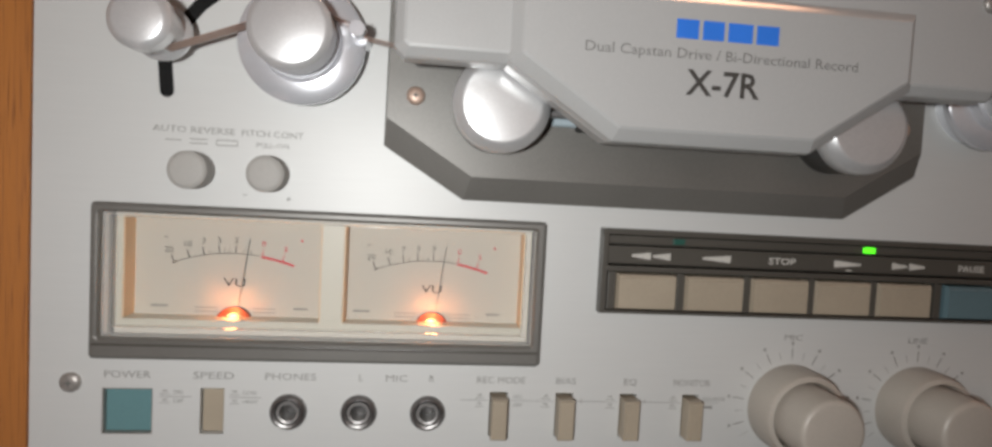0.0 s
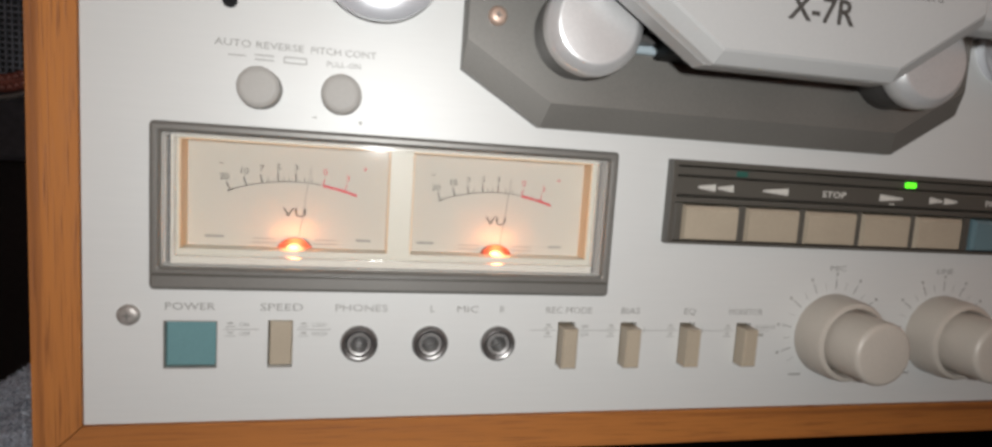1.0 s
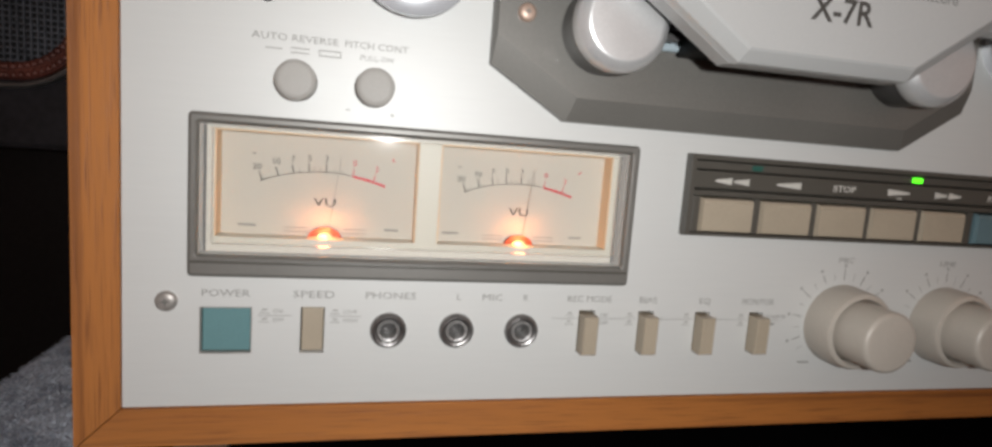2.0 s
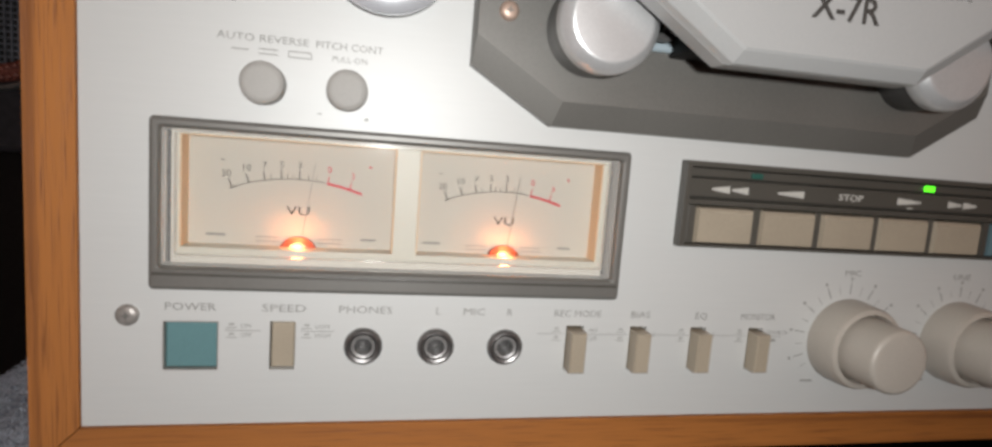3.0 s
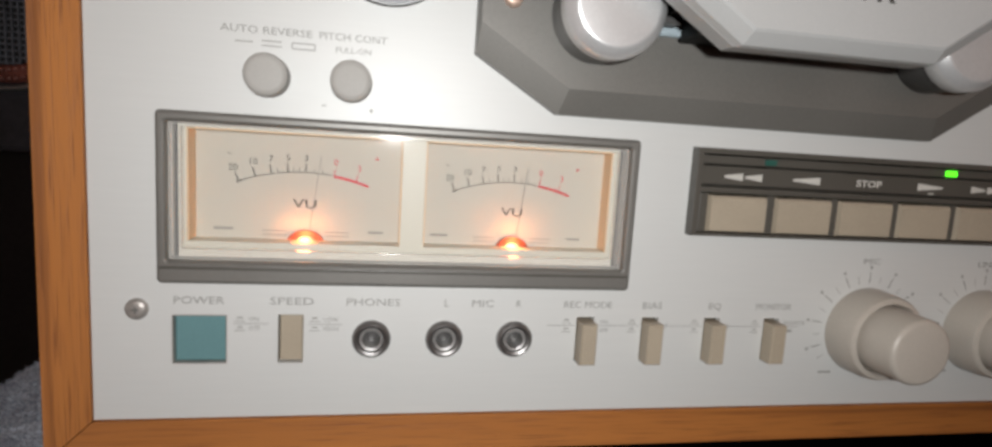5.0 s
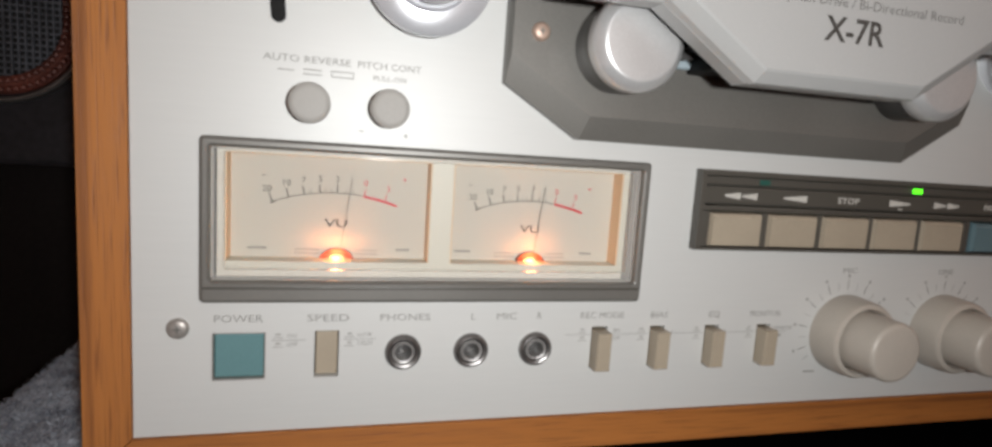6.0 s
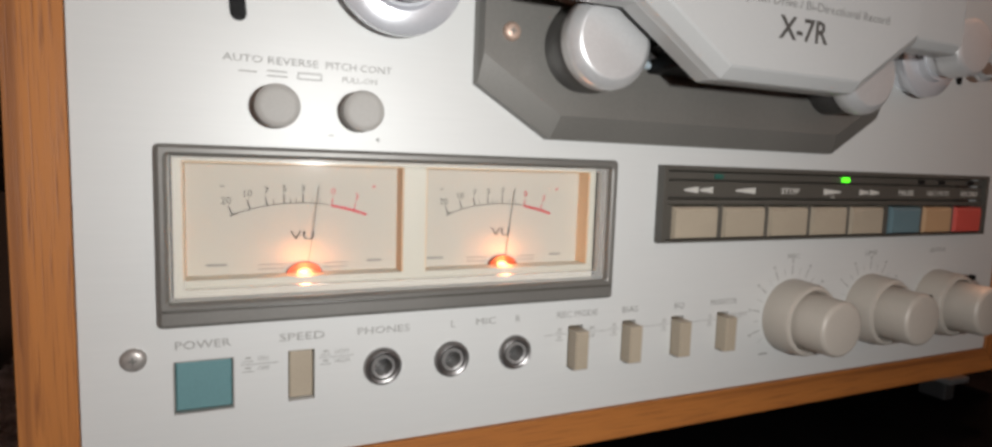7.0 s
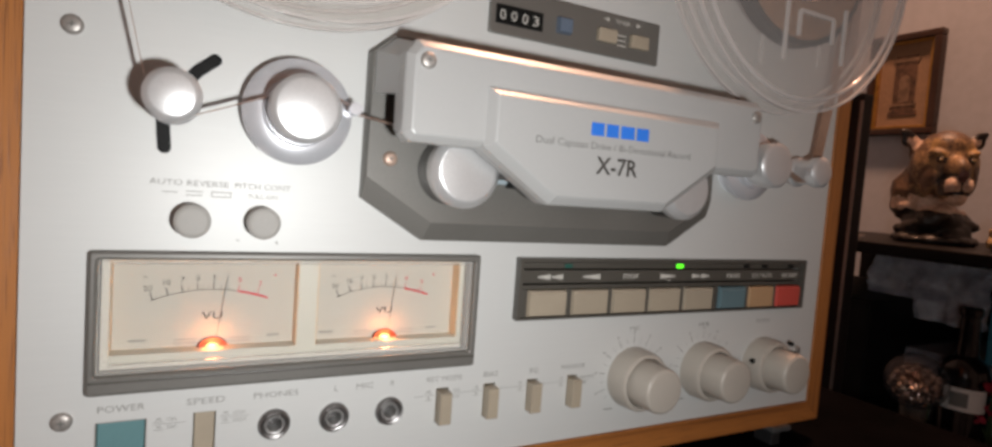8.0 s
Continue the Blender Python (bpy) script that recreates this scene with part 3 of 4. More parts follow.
for x0, x1, mat in ((195.8, 218.4, M_BEIGE), (221.6, 244.2, M_BEIGE), (247.1, 269.7, M_BEIGE), (272.4, 294.8, M_BEIGE), (297.8, 320.0, M_BEIGE),
                    (326.2, 347.6, M_SLATE), (351.0, 372.4, M_ORANGE), (375.8, 397.6, M_RED)):
    x0, x1 = x0 + 0.2, x1 - 0.1
    bm = NB()
    line = [(x0, 66.8), (x1, 66.8), (x1, 79.6), (x0, 79.6)]
    top = [(x0 + 0.6, 67.3), (x1 - 0.6, 67.3), (x1 - 0.6, 78.0), (x0 + 0.6, 78.0)]
    prism(bm, [(11.0, line), (-2.2, line), (-3.2, inset(line, 0.4)), (-3.8, top)])
    part("key", bm, mat, keybed, "pressed flat key of coloured plastic" if mat is not M_BEIGE else "")

for x in (194.2, 220.1, 245.7, 271.1, 296.4, 323.4, 349.4, 374.2, 399.2):
    part("separator", box(NB(), x - 1.45, x + 1.45, -2.5, 10.9, 66.6, 80.2, 0.3), M_TAUPE2, keybed)


def wedge(bm, tip, base, z, h):
    lo, hi = (min(tip, base), max(tip, base))
    ring = [(lo, z - (0.35 if tip < base else h)), (hi, z - (h if tip < base else 0.35)), (hi, z + (h if tip < base else 0.35)), (lo, z + (0.35 if tip < base else h))]
    prism(bm, [(-2.6, ring), (-2.68, ring)])
    return bm


for tips in (((201.0, 208.0), (208.8, 215.4)), ((227.6, 238.4),), ((290.2, 279.4),), ((309.4, 303.0), (316.6, 310.2))):
    bm = NB()
    for a, b in tips:
        wedge(bm, a, b, 86.2, 1.35)
    part("arrow_mark", bm, M_INKW, keybed)
bm = NB()
bar(bm, 284.2, 83.9, 286.6, 83.9, 0.5, -2.6)
part("dash_mark", bm, M_INKW, keybed)
for t, x, w in (("STOP", 258.6, 10.6), ("PAUSE", 336.4, 10.8), ("REC MUTE", 361.4, 17.5), ("RECORD", 387.0, 14.0)):
    words("key_word", t, x, 85.1, 2.4, M_INKW, keybed, -2.64, width=w, thick=0.0 if "M" in t else 0.018)
for x, mat, lab in ((293.4, M_LED, "lit green indicator"), (218.4, M_LEDOFF, "unlit green indicator")):
    bm = NB()
    box(bm, x - 2.2, x + 2.2, -2.8, -1.5, 90.7, 92.8, 0.3)
    part("indicator", bm, mat, keybed, lab)
for x in (348.0, 364.0, 388.0):
    bm = NB()
    box(bm, x - 2.5, x + 2.5, -2.5, -1.5, 90.7, 92.8, 0.3)
    part("indicator", bm, M_BLACK, keybed)

# -- lower row: push switches, jacks, levers
bm = NB()
plate(bm, (POWER[0] + 0.05, POWER[1] - 0.05), (POWER[2] + 0.05, POWER[3] - 0.05), 0.05, 6.0, [(POWER[0] + 0.35, POWER[1] - 0.35, POWER[2] + 0.35, POWER[3] - 0.35)])
part("switch_well", bm, M_SCREW, deck)
bm = NB()
line = [(POWER[0] + 0.45, POWER[2] + 0.45), (POWER[1] - 0.45, POWER[2] + 0.45), (POWER[1] - 0.45, POWER[3] - 0.45), (POWER[0] + 0.45, POWER[3] - 0.45)]
prism(bm, [(8, line), (2.0, line), (1.5, inset(line, 0.5))])
part("power_key", bm, M_TEAL, deck, "teal square power key")
s = SLOTS[0]
bm = NB()
line = [(s[0] + 0.3, s[2] + 0.3), (s[1] - 0.3, s[2] + 0.3), (s[1] - 0.3, s[3] - 0.4), (s[0] + 0.3, s[3] - 0.4)]
prism(bm, [(8, line), (2.0, line), (1.4, inset(line, 0.4))])
part("speed_key", bm, M_BEIGE, deck, "beige narrow speed key")
for s in SLOTS[1:]:
    bm = NB()
    line = [(s[0] + 0.4, s[2] + 0.4), (s[1] - 0.4, s[2] + 0.4), (s[1] - 0.4, s[3] - 1.2), (s[0] + 0.4, s[3] - 1.2)]
    prism(bm, [(8, line), (-5.2, line), (-5.8, inset(line, 0.45))])
    part("lever_key", bm, M_BEIGE, deck, "beige protruding push key")
for x, z in JACKS:
    bm = NB()
    lathe(bm, x, z, [(0.2, 6.2), (-1.0, 6.2), (-2.0, 5.6), (-2.3, 5.0), (-2.0, 4.3), (-0.8, 3.9), (4.0, 3.6)], 36, False)
    nut = part("jack", bm, M_STEEL, deck, "steel ringed headphone or microphone socket", True)
    bm = NB()
    lathe(bm, x, z, [(-1.5, 3.95), (-1.9, 3.5), (-1.7, 2.9), (9.0, 2.8)], 28, False)
    part("sleeve", bm, M_SLEEVE, nut, "", True)
    bm = NB()
    lathe(bm, x, z, [(6.4, 3.0), (5.4, 3.0)], 16)
    part("socket_floor", bm, M_ROLLER, nut)

def mark(x0, z0, x1, z1, w):
    """One printed line on the front panel."""
    return part("print_mark", bar(NB(), x0, z0, x1, z1, w), M_INK, deck)


for t, x, w in (("POWER", 30.4, 14.6), ("SPEED", 58.0, 13.3), ("PHONES", 83.3, 17.0), ("L", 107.0, 0), ("MIC", 119.3, 7.4), ("R", 131.6, 0),
                ("REC MODE", 156.4, 17.4), ("BIAS", 180.2, 7.3), ("EQ", 204.4, 4.8), ("MONITOR", 228.1, 14.4)):
    words("legend", t, x, 38.0, 2.4, M_INK, deck, width=w)
words("legend", "MIC", 267.2, 56.2, 2.2, M_INK, deck, width=7.2)
words("legend", "LINE", 319.0, 56.2, 2.2, M_INK, deck, width=8.2)
words("legend", "OUTPUT", 370.3, 56.2, 2.2, M_INK, deck, width=13.0)
words("legend", "AUTO REVERSE", 49.6, 120.6, 2.1, M_INK, deck, width=26.0)
words("legend", "PITCH CONT", 74.6, 120.6, 2.1, M_INK, deck, width=20.0)
words("legend", "PULL-ON", 74.8, 117.0, 1.7, M_INK, deck, width=10.4)
for x, a, b in ((45.0, "ON", "OFF"), (67.6, "LOW", "HIGH")):
    words("legend", a, x, 32.6, 1.4, M_INK, deck, align="LEFT")
    words("legend", b, x, 29.6, 1.4, M_INK, deck, align="LEFT")
    mark(x - 4.6, 31.7, x + 6.0, 31.7, 0.22)
    for z in (33.0, 29.9):
        mark(x - 4.2, z - 0.4, x - 1.0, z - 0.4, 0.25)
        mark(x - 3.4, z + 0.7, x - 1.8, z + 0.7, 0.5)
for k, s in enumerate(SLOTS[1:]):
    mark(s[0] - 10.5, 31.7, s[0] - 0.7, 31.7, 0.2)
    mark(s[1] + 0.7, 31.7, s[1] + 8.0, 31.7, 0.2)
    for z in (33.0, 29.9):
        mark(s[0] - 5.2, z - 0.4, s[0] - 2.0, z - 0.4, 0.25)
        mark(s[0] - 4.4, z + 0.7, s[0] - 2.8, z + 0.7, 0.5)
    if k == 0:
        words("legend", "ON", s[1] + 2.0, 32.5, 1.4, M_INK, deck, align="LEFT")
        words("legend", "OFF", s[1] + 2.0, 29.4, 1.4, M_INK, deck, align="LEFT")
    if k == 3:
        words("legend", "SOURCE", s[1] + 1.6, 32.5, 1.4, M_INK, deck, align="LEFT", width=8.8)
        mark(s[1] + 2.0, 30.1, s[1] + 5.6, 30.1, 1.0)
    if k in (1, 2):
        mark(s[1] + 3.2, 30.9, s[1] + 3.2, 33.0, 0.25)
for x, w, z in ((40.6, 5.0, 118.0), (48.2, 5.6, 118.6), (48.2, 5.6, 117.2), (56.8, 6.6, 118.7), (56.8, 6.6, 117.0)):
    mark(x, z, x + w, z, 0.35)
mark(56.8, 118.7, 56.8, 117.0, 0.3)
mark(63.4, 118.7, 63.4, 117.0, 0.3)


def level_knob(x, z, figures):
    bm = NB()
    lathe(bm, x, z, [(0.0, 16.4), (-0.8, 16.6), (-10.6, 15.9), (-12.0, 15.2), (-12.6, 13.6), (-11.4, 12.9), (0.0, 12.9)], 56, False)
    k = part("level_knob", bm, M_KNOB, deck, "warm grey double knob with an outer ring", True)
    bm = NB()
    lathe(bm, x, z, [(0.0, 12.5), (-24.6, 11.9), (-25.6, 11.5), (-26.2, 10.8), (-26.4, 9.8)], 56)
    part("knob_cap", bm, M_KNOB, k, "", True)
    if figures:
        for n in range(1, 20):
            a = math.radians(225 - 13.5 * n)
            ca, sa = math.cos(a), math.sin(a)
            end, wide, ink = (22.6, 0.30, M_INKC) if n % 2 == 0 else (21.6, 0.18, M_INK)
            part("scale_tick", bar(NB(), x + 18.4 * ca, z + 18.4 * sa, x + end * ca, z + end * sa, wide), ink, deck)
            if n % 2 == 0 and 2 <= n <= 18:
                part("scale_dot", bar(NB(), x + 24.4 * ca - 0.5, z + 24.4 * sa, x + 24.4 * ca + 0.5, z + 24.4 * sa, 1.1), M_INK, deck)
        part("scale_dash", bar(NB(), x - 17.0, 14.0, x - 11.6, 14.0, 0.7), M_INK, deck)
        words("legend", "L", x + 18.2, 10.8, 1.6, M_INKD, deck)
        words("legend", "R", x + 27.6, 10.8, 1.6, M_INKD, deck)
        bm = NB()
        lathe(bm, x + 22.9, 11.6, [(-0.02, 0.8), (-0.1, 0.8)], 12)
        bar(bm, x + 20.4, 11.6, x + 25.4, 11.6, 0.2)
        part("balance_mark", bm, M_INKD, deck)


level_knob(267.2, 30.6, True)
level_knob(319.6, 30.6, True)
level_knob(371.0, 30.6, False)
for x, z in ((355.2, 34.6), (389.4, 43.2)):
    part("set_screw", lathe(NB(), x, z, [(-5.6, 1.0), (-6.0, 1.5), (-8.0, 1.5), (-8.4, 1.0)], 14), M_BLACK, deck)

for x, r in ((50.7, 6.1), (74.7, 6.0)):
    bm = NB()
    lathe(bm, x, 108.2, [(0.0, r * 0.85), (-1.6, r * 0.85), (-2.0, r), (-8.2, r), (-9.0, r - 0.7), (-9.2, r - 1.8)], 40)
    part("rotary_knob", bm, M_BUTTON, deck, "round flat grey knob", True)
bm = NB()
for x, z in ((66.4, 100.9), (80.6, 100.2)):
    bar(bm, x - 0.7, z, x + 0.7, z, 0.35)
bar(bm, 80.6, 99.5, 80.6, 100.9, 0.35)
part("pitch_marks", bm, M_INK, deck)

# -- head base plate and cover
CX = 209.6


def both(line):
    """A left half outline, from the lower middle to the upper middle, made whole and counter-clockwise."""
    right = [(2 * CX - x, z) for x, z in line]
    return right + line[::-1]


base = both([(139.2, 103.0), (111.8, 120.0), (112.2, 179.2), (121.5, 187.0)])
front = both([(141.6, 111.0), (112.6, 129.0), (113.0, 178.8), (121.8, 186.4)])
hp = part("head_base", prism(NB(), [(0.2, base), (-4.2, base), (-7.6, front)]), M_TAUPE, deck, "taupe head base plate with bevelled lower edge")
for s in (1, -1):
    back = [(113.6, 162.4), (127.0, 162.4), (127.0, 185.4), (121.6, 185.4), (113.6, 178.6)]
    fore = [(116.0, 160.0), (127.0, 160.0), (127.0, 179.2), (120.0, 179.2), (116.0, 173.8)]
    if s < 0:
        back, fore = ([(2 * CX - x, z) for x, z in line][::-1] for line in (back, fore))
    part("head_block", prism(NB(), [(-7.5, inset(back, 0.3)), (-8.0, back), (-30.9, fore)]), M_COVER, hp, "pale grey side block of the head cover")
screw(121.8, 136.6, -7.6, -9.6, 3.0, M_BRASS)
screw(2 * CX - 121.8, 136.6, -7.6, -9.6, 3.0, M_BRASS)

cov = [(148.0, 142.4), (119.0, 142.4), (116.0, 145.4), (116.0, 174.0), (120.0, 179.4)]
body = both([(178.2, 122.6)] + cov)
cover = part("head_cover", prism(NB(), [(-31.0, body), (-37.6, body), (-38.4, inset(body, 0.4)), (-40.7, inset(body, 2.7)), (-41.0, inset(body, 3.5))]), M_COVER, deck, "pale grey bevelled head cover")
raised = both([(180.0, 125.8), (151.0, 145.0), (151.0, 163.6)])
part("raised_plate", prism(NB(), [(-38.4, inset(raised, -3.5)), (-40.6, inset(raised, -3.1)), (-43.8, inset(raised, 0.1)), (-44.3, inset(raised, 0.9))]), M_COVER, cover)
# black layer and blocks stand in for the shade under and behind the cover
bm = NB()
prism(bm, [(-27.0, inset(body, 3.2)), (-29.4, inset(body, 1.4)), (-30.95, inset(body, 1.4))])
box(bm, 134, 2 * CX - 134, -26.0, -7.4, 152, 176, 1)
box(bm, 176, 2 * CX - 176, -26.0, -7.4, 128, 153, 1)
box(bm, 167, 2 * CX - 167, -26.4, -7.4, 134, 151, 1)
part("cover_shade_fill", bm, M_BLACK, cover)
for x0, x1 in ((116.2, 121.0), (2 * CX - 121.0, 2 * CX - 116.2)):
    part("cover_side", box(NB(), x0, x1, -31.2, -27.0, 146.5, 173.5, 0.8), M_COVER, cover)
screw(123.4, 171.6, -40.9, -42.6, 3.0, M_SCREW)
screw(2 * CX - 123.4, 171.6, -40.9, -42.6, 3.0, M_SCREW)
# the maker's mark as four plain blue blocks
for n, (x, w) in enumerate(((194.8, 6.6), (202.6, 6.4), (210.2, 7.4), (218.8, 6.8))):
    bm = NB()
    bar(bm, x, 155.1, x + w, 155.1, 5.4, -44.3, 0.12)
    part("blue_mark", bm, M_BLUE, cover)
words("cover_legend", "Dual Capstan Drive / Bi-Directional Record", CX + 0.2, 146.9, 2.9, M_INKC, cover, -44.35, width=82.0)
words("cover_legend", "X-7R", CX + 0.1, 136.9, 7.1, M_INKD, cover, -44.35, width=22.2, thick=0.016)

for s in (1, -1):
    x = 148.8 if s > 0 else 2 * CX - 148.8
    bm = NB()
    lathe(bm, x, 133.8, [(-7.4, 14.2), (-8.0, 14.7), (-19.0, 14.7), (-19.5, 14.2)], 48)
    g = part("pinch_roller", bm, M_ROLLER, deck, "round silver capped pinch roller with a dark grey side", True)
    bm = NB()
    lathe(bm, x, 133.8, [(-19.4, 15.1), (-19.8, 15.4), (-24.0, 15.4), (-25.0, 14.9), (-26.8, 12.8), (-27.1, 12.3), (-27.2, 11.6)], 64)
    part("roller_cap", bm, M_SILVER, g, "satin silver cap", True)
    bm = NB()
    box(bm, x + s * 15 - 8, x + s * 15 + 8, -19, -15, 136.2, 138.4, 0.6)
    box(bm, x + s * 15 - 8, x + s * 15 + 8, -19, -14, 131.4, 133.6, 0.6)
    part("head_bracket", bm, M_STEEL, hp)
    bm = NB()
    line = [(x + s * 24 - 5, 129.5), (x + s * 24 + 6, 129.5), (x + s * 24 + 6, 136.5), (x + s * 24 - 5, 136.5)]
    prism(bm, [(-7.4, line), (-9.4, line), (-10.0, inset(line, 0.6))])
    part("head_shield", bm, M_SHIELD, hp, "pale blue grey head shield")

# -- tape path
for s in (1, -1):
    x = 85.0 if s > 0 else 2 * CX - 85.0
    bm = NB()
    lathe(bm, x, 151.0, [(0.0, 17.0), (-5.6, 17.0), (-6.0, 19.6), (-6.4, 19.9), (-9.0, 19.9), (-9.4, 19.5), (-10.4, 13.2), (-13.0, 12.4)], 72)
    g = part("guide_roller", bm, M_CHROME, deck, "polished flanged guide roller", True)
    bm = NB()
    lathe(bm, x, 151.0, [(-12.9, 10.6), (-17.5, 10.6), (-17.7, 12.2), (-26.2, 12.2), (-27.4, 11.0), (-27.7, 10.0)], 64)
    part("roller_cap", bm, M_SILVER, g, "satin silver cap", True)
    px = x + s * 18.6
    bm = NB()
    lathe(bm, px, 153.6, [(0.0, 2.6), (-11.0, 2.6), (-11.1, 1.5), (-18.6, 1.5), (-18.7, 2.6), (-21.5, 2.4)], 20)
    part("guide_post", bm, M_CHROME, deck, "small steel tape guide post", True)
    # tension arm roller over its slot
    ax = 43.4 if s > 0 else 2 * CX - 45.4
    bm = NB()
    pts = [(ax - 2.6, 133.9), (ax - 3.4, 144.0), (ax + 0.6, 154.0), (ax + 7.4, 162.5), (ax + 12.8, 167.0)]
    if s < 0:
        pts = [(ax - 1, 143.0), (ax - 2, 150.0), (ax, 156.0)]
    for (xa, za), (xb, zb) in zip(pts, pts[1:]):
        bar(bm, xa, za, xb, zb, 4.4, -0.05, 0.25)
    for xe, ze in pts:
        lathe(bm, xe, ze, [(-0.05, 2.2), (-0.32, 2.2)], 24)
    part("arm_slot", bm, M_BLACK, deck, "black curved slot of the tension arm")
    bm = NB()
    lathe(bm, ax, 150.2, [(-0.4, 4.0), (-9.0, 4.0), (-9.1, 8.6), (-11.0, 8.8), (-12.4, 7.2), (-20.0, 7.2), (-21.4, 8.8), (-25.6, 8.8), (-27.0, 7.4), (-27.4, 6.4)], 56)
    part("tension_roller", bm, M_SILVER, deck, "satin silver tension arm roller", True)

runs = part("tape_run", ribbon(NB(), (36.0, -16.0, 151.0), (11.0, -25.5, 268.0), 6.2, 0.08), M_TAPE, deck, "brown magnetic tape threaded between the rollers")
for p, q in (((47.0, -16.0, 144.0), (75.2, -15.4, 155.4)), ((86.0, -15.4, 161.4), (103.5, -15.0, 154.8)), ((105.0, -15.0, 152.2), (150.0, -15.0, 145.0)),
             ((269.2, -15.0, 145.0), (314.2, -15.0, 152.2)), ((315.7, -15.0, 154.8), (333.2, -15.4, 161.4)), ((344.0, -15.4, 155.4), (370.2, -16.0, 144.0)),
             ((381.0, -16.0, 151.0), (387.0, -25.5, 262.0))):
    part("tape_piece", ribbon(NB(), p, q, 6.2), M_TAPE, runs)


# -- counter and timer strip
strip = part("counter_strip", box(NB(), 165.4, 264.4, -2.0, 0.2, 197.2, 218.6, 1.0), M_TAUPE, deck, "taupe strip with tape counter and timer switches")
bm = NB()
box(bm, 168.2, 193.0, -2.3, -1.5, 201.8, 210.4, 0.2)
win = part("counter_window", bm, M_BLACK, strip)
for k, ch in enumerate("0003"):
    bm = NB()
    box(bm, 169.4 + 5.8 * k, 173.8 + 5.8 * k, -2.5, -2.0, 202.4, 209.8, 0.2)
    words("digit", ch, 171.6 + 5.8 * k, 203.6, 4.6, M_INKW, part("digit_wheel", bm, M_BLACK, win), -2.55, width=3.0)
bm = NB()
line = [(200.6, 203.0), (208.4, 203.0), (208.4, 210.4), (200.6, 210.4)]
prism(bm, [(-2.0, line), (-5.0, inset(line, 0.5)), (-5.4, inset(line, 1.0))])
part("reset_key", bm, material("slate_plastic", (0.13, 0.17, 0.23), 0.4), strip, "slate blue counter reset key")
for x in (229.4, 249.8):
    bm = NB()
    box(bm, x - 5.6, x + 5.6, -5.0, -1.9, 203.2, 209.8, 0.8)
    part("timer_switch", bm, M_BEIGE, strip, "beige slide switch")
words("timer_word", "TIMER", 239.8, 214.0, 1.9, M_INKW, strip, -2.04, width=9.4)
bm = NB()
prism(bm, [(-2.0, [(228.0, 215.0), (231.0, 214.0), (231.0, 216.0)]), (-2.08, [(228.0, 215.0), (231.0, 214.0), (231.0, 216.0)])])
prism(bm, [(-2.0, [(251.5, 215.0), (248.5, 216.0), (248.5, 214.0)]), (-2.08, [(251.5, 215.0), (248.5, 216.0), (248.5, 214.0)])])
for z in (203.6, 206.0, 208.4):
    bar(bm, 237.0, z, 242.6, z, 0.6, -2.0)
part("timer_marks", bm, M_INKW, strip)


# ---- reels ----
def reel(cx, cz, pack, name_label):
    r = thing("tape_reel", name_label, "tape reel", "tape reels on the deck")
    bm = NB()
    lathe(bm, cx, cz, [(0.0, 22), (-13.0, 22), (-13.2, 15.0), (-17.0, 15.0)], 40)
    part("reel_table", bm, M_BLACK, r, "", True)
    for y in (-17.0, -31.0):
        bm = NB()
        lathe(bm, cx, cz, [(y, 30.0), (y, 87.6), (y - 0.4, 89.0), (y - 1.4, 89.0), (y - 1.8, 87.6), (y - 1.8, 30.0)], 96, False)
        ob = part("flange", bm, M_REEL, r, "clear plastic flange", True)
        ob.visible_shadow = False
        bm = NB()
        for a in (30, 150, 270):
            ca, sa = math.cos(math.radians(a)), math.sin(math.radians(a))
            for off, r0, r1 in ((-16, 34, 64), (-6, 37, 50), (22, 37, 50), (32, 30, 60)):
                bar(bm, cx + r0 * ca - off * sa, cz + r0 * sa + off * ca, cx + r1 * ca - off * sa, cz + r1 * sa + off * ca, 1.8, y - 1.7, 1.4)
            bar(bm, cx + 37 * ca + 6 * sa, cz + 37 * sa - 6 * ca, cx + 37 * ca - 22 * sa, cz + 37 * sa + 22 * ca, 1.8, y - 1.7, 1.4)
        lathe(bm, cx, cz, [(y - 1.7, 81.4), (y - 2.8, 81.8), (y - 2.8, 83.0), (y - 1.7, 83.4)], 96, False)
        ob = part("flange_rib", bm, M_RIM, r, "", True)
        ob.visible_shadow = False
        bm = NB()
        lathe(bm, cx, cz, [(y + 0.1, 88.2), (y + 0.1, 89.4), (y - 1.9, 89.4), (y - 1.9, 88.2)], 96, False)
        ob = part("rim", bm, M_RIM, r, "thick clear rim", True)
        ob.visible_shadow = False
    bm = NB()
    lathe(bm, cx, cz, [(-19.4, 30.0), (-32.0, 30.0), (-32.0, 6.0), (-19.4, 6.0)], 56, False)
    ob = part("hub", bm, M_REEL, r, "clear plastic hub", True)
    ob.visible_shadow = False
    bm = NB()
    lathe(bm, cx, cz, [(-21.8, 30.2), (-21.8, pack), (-29.6, pack), (-29.6, 30.2)], 72, False)
    tp = part("tape_pack", bm, M_PACK, r, "wound brown tape", True)
    # plain black ring set round the outermost turn of the pack
    part("black_ring", lathe(NB(), cx, cz, [(-22.2, pack + 0.1), (-22.2, pack + 3.6), (-29.2, pack + 3.6), (-29.2, pack + 0.1)], 72, False), M_BLACK, tp, "", True)
    bm = NB()
    lathe(bm, cx, cz, [(-17.0, 6.0), (-35.0, 6.0), (-37.0, 4.0)], 24)
    part("spindle", bm, M_SILVER, r, "", True)
    return r


reel(82.5, 269.5, 74.0, "clear plastic seven inch reel full of brown tape")
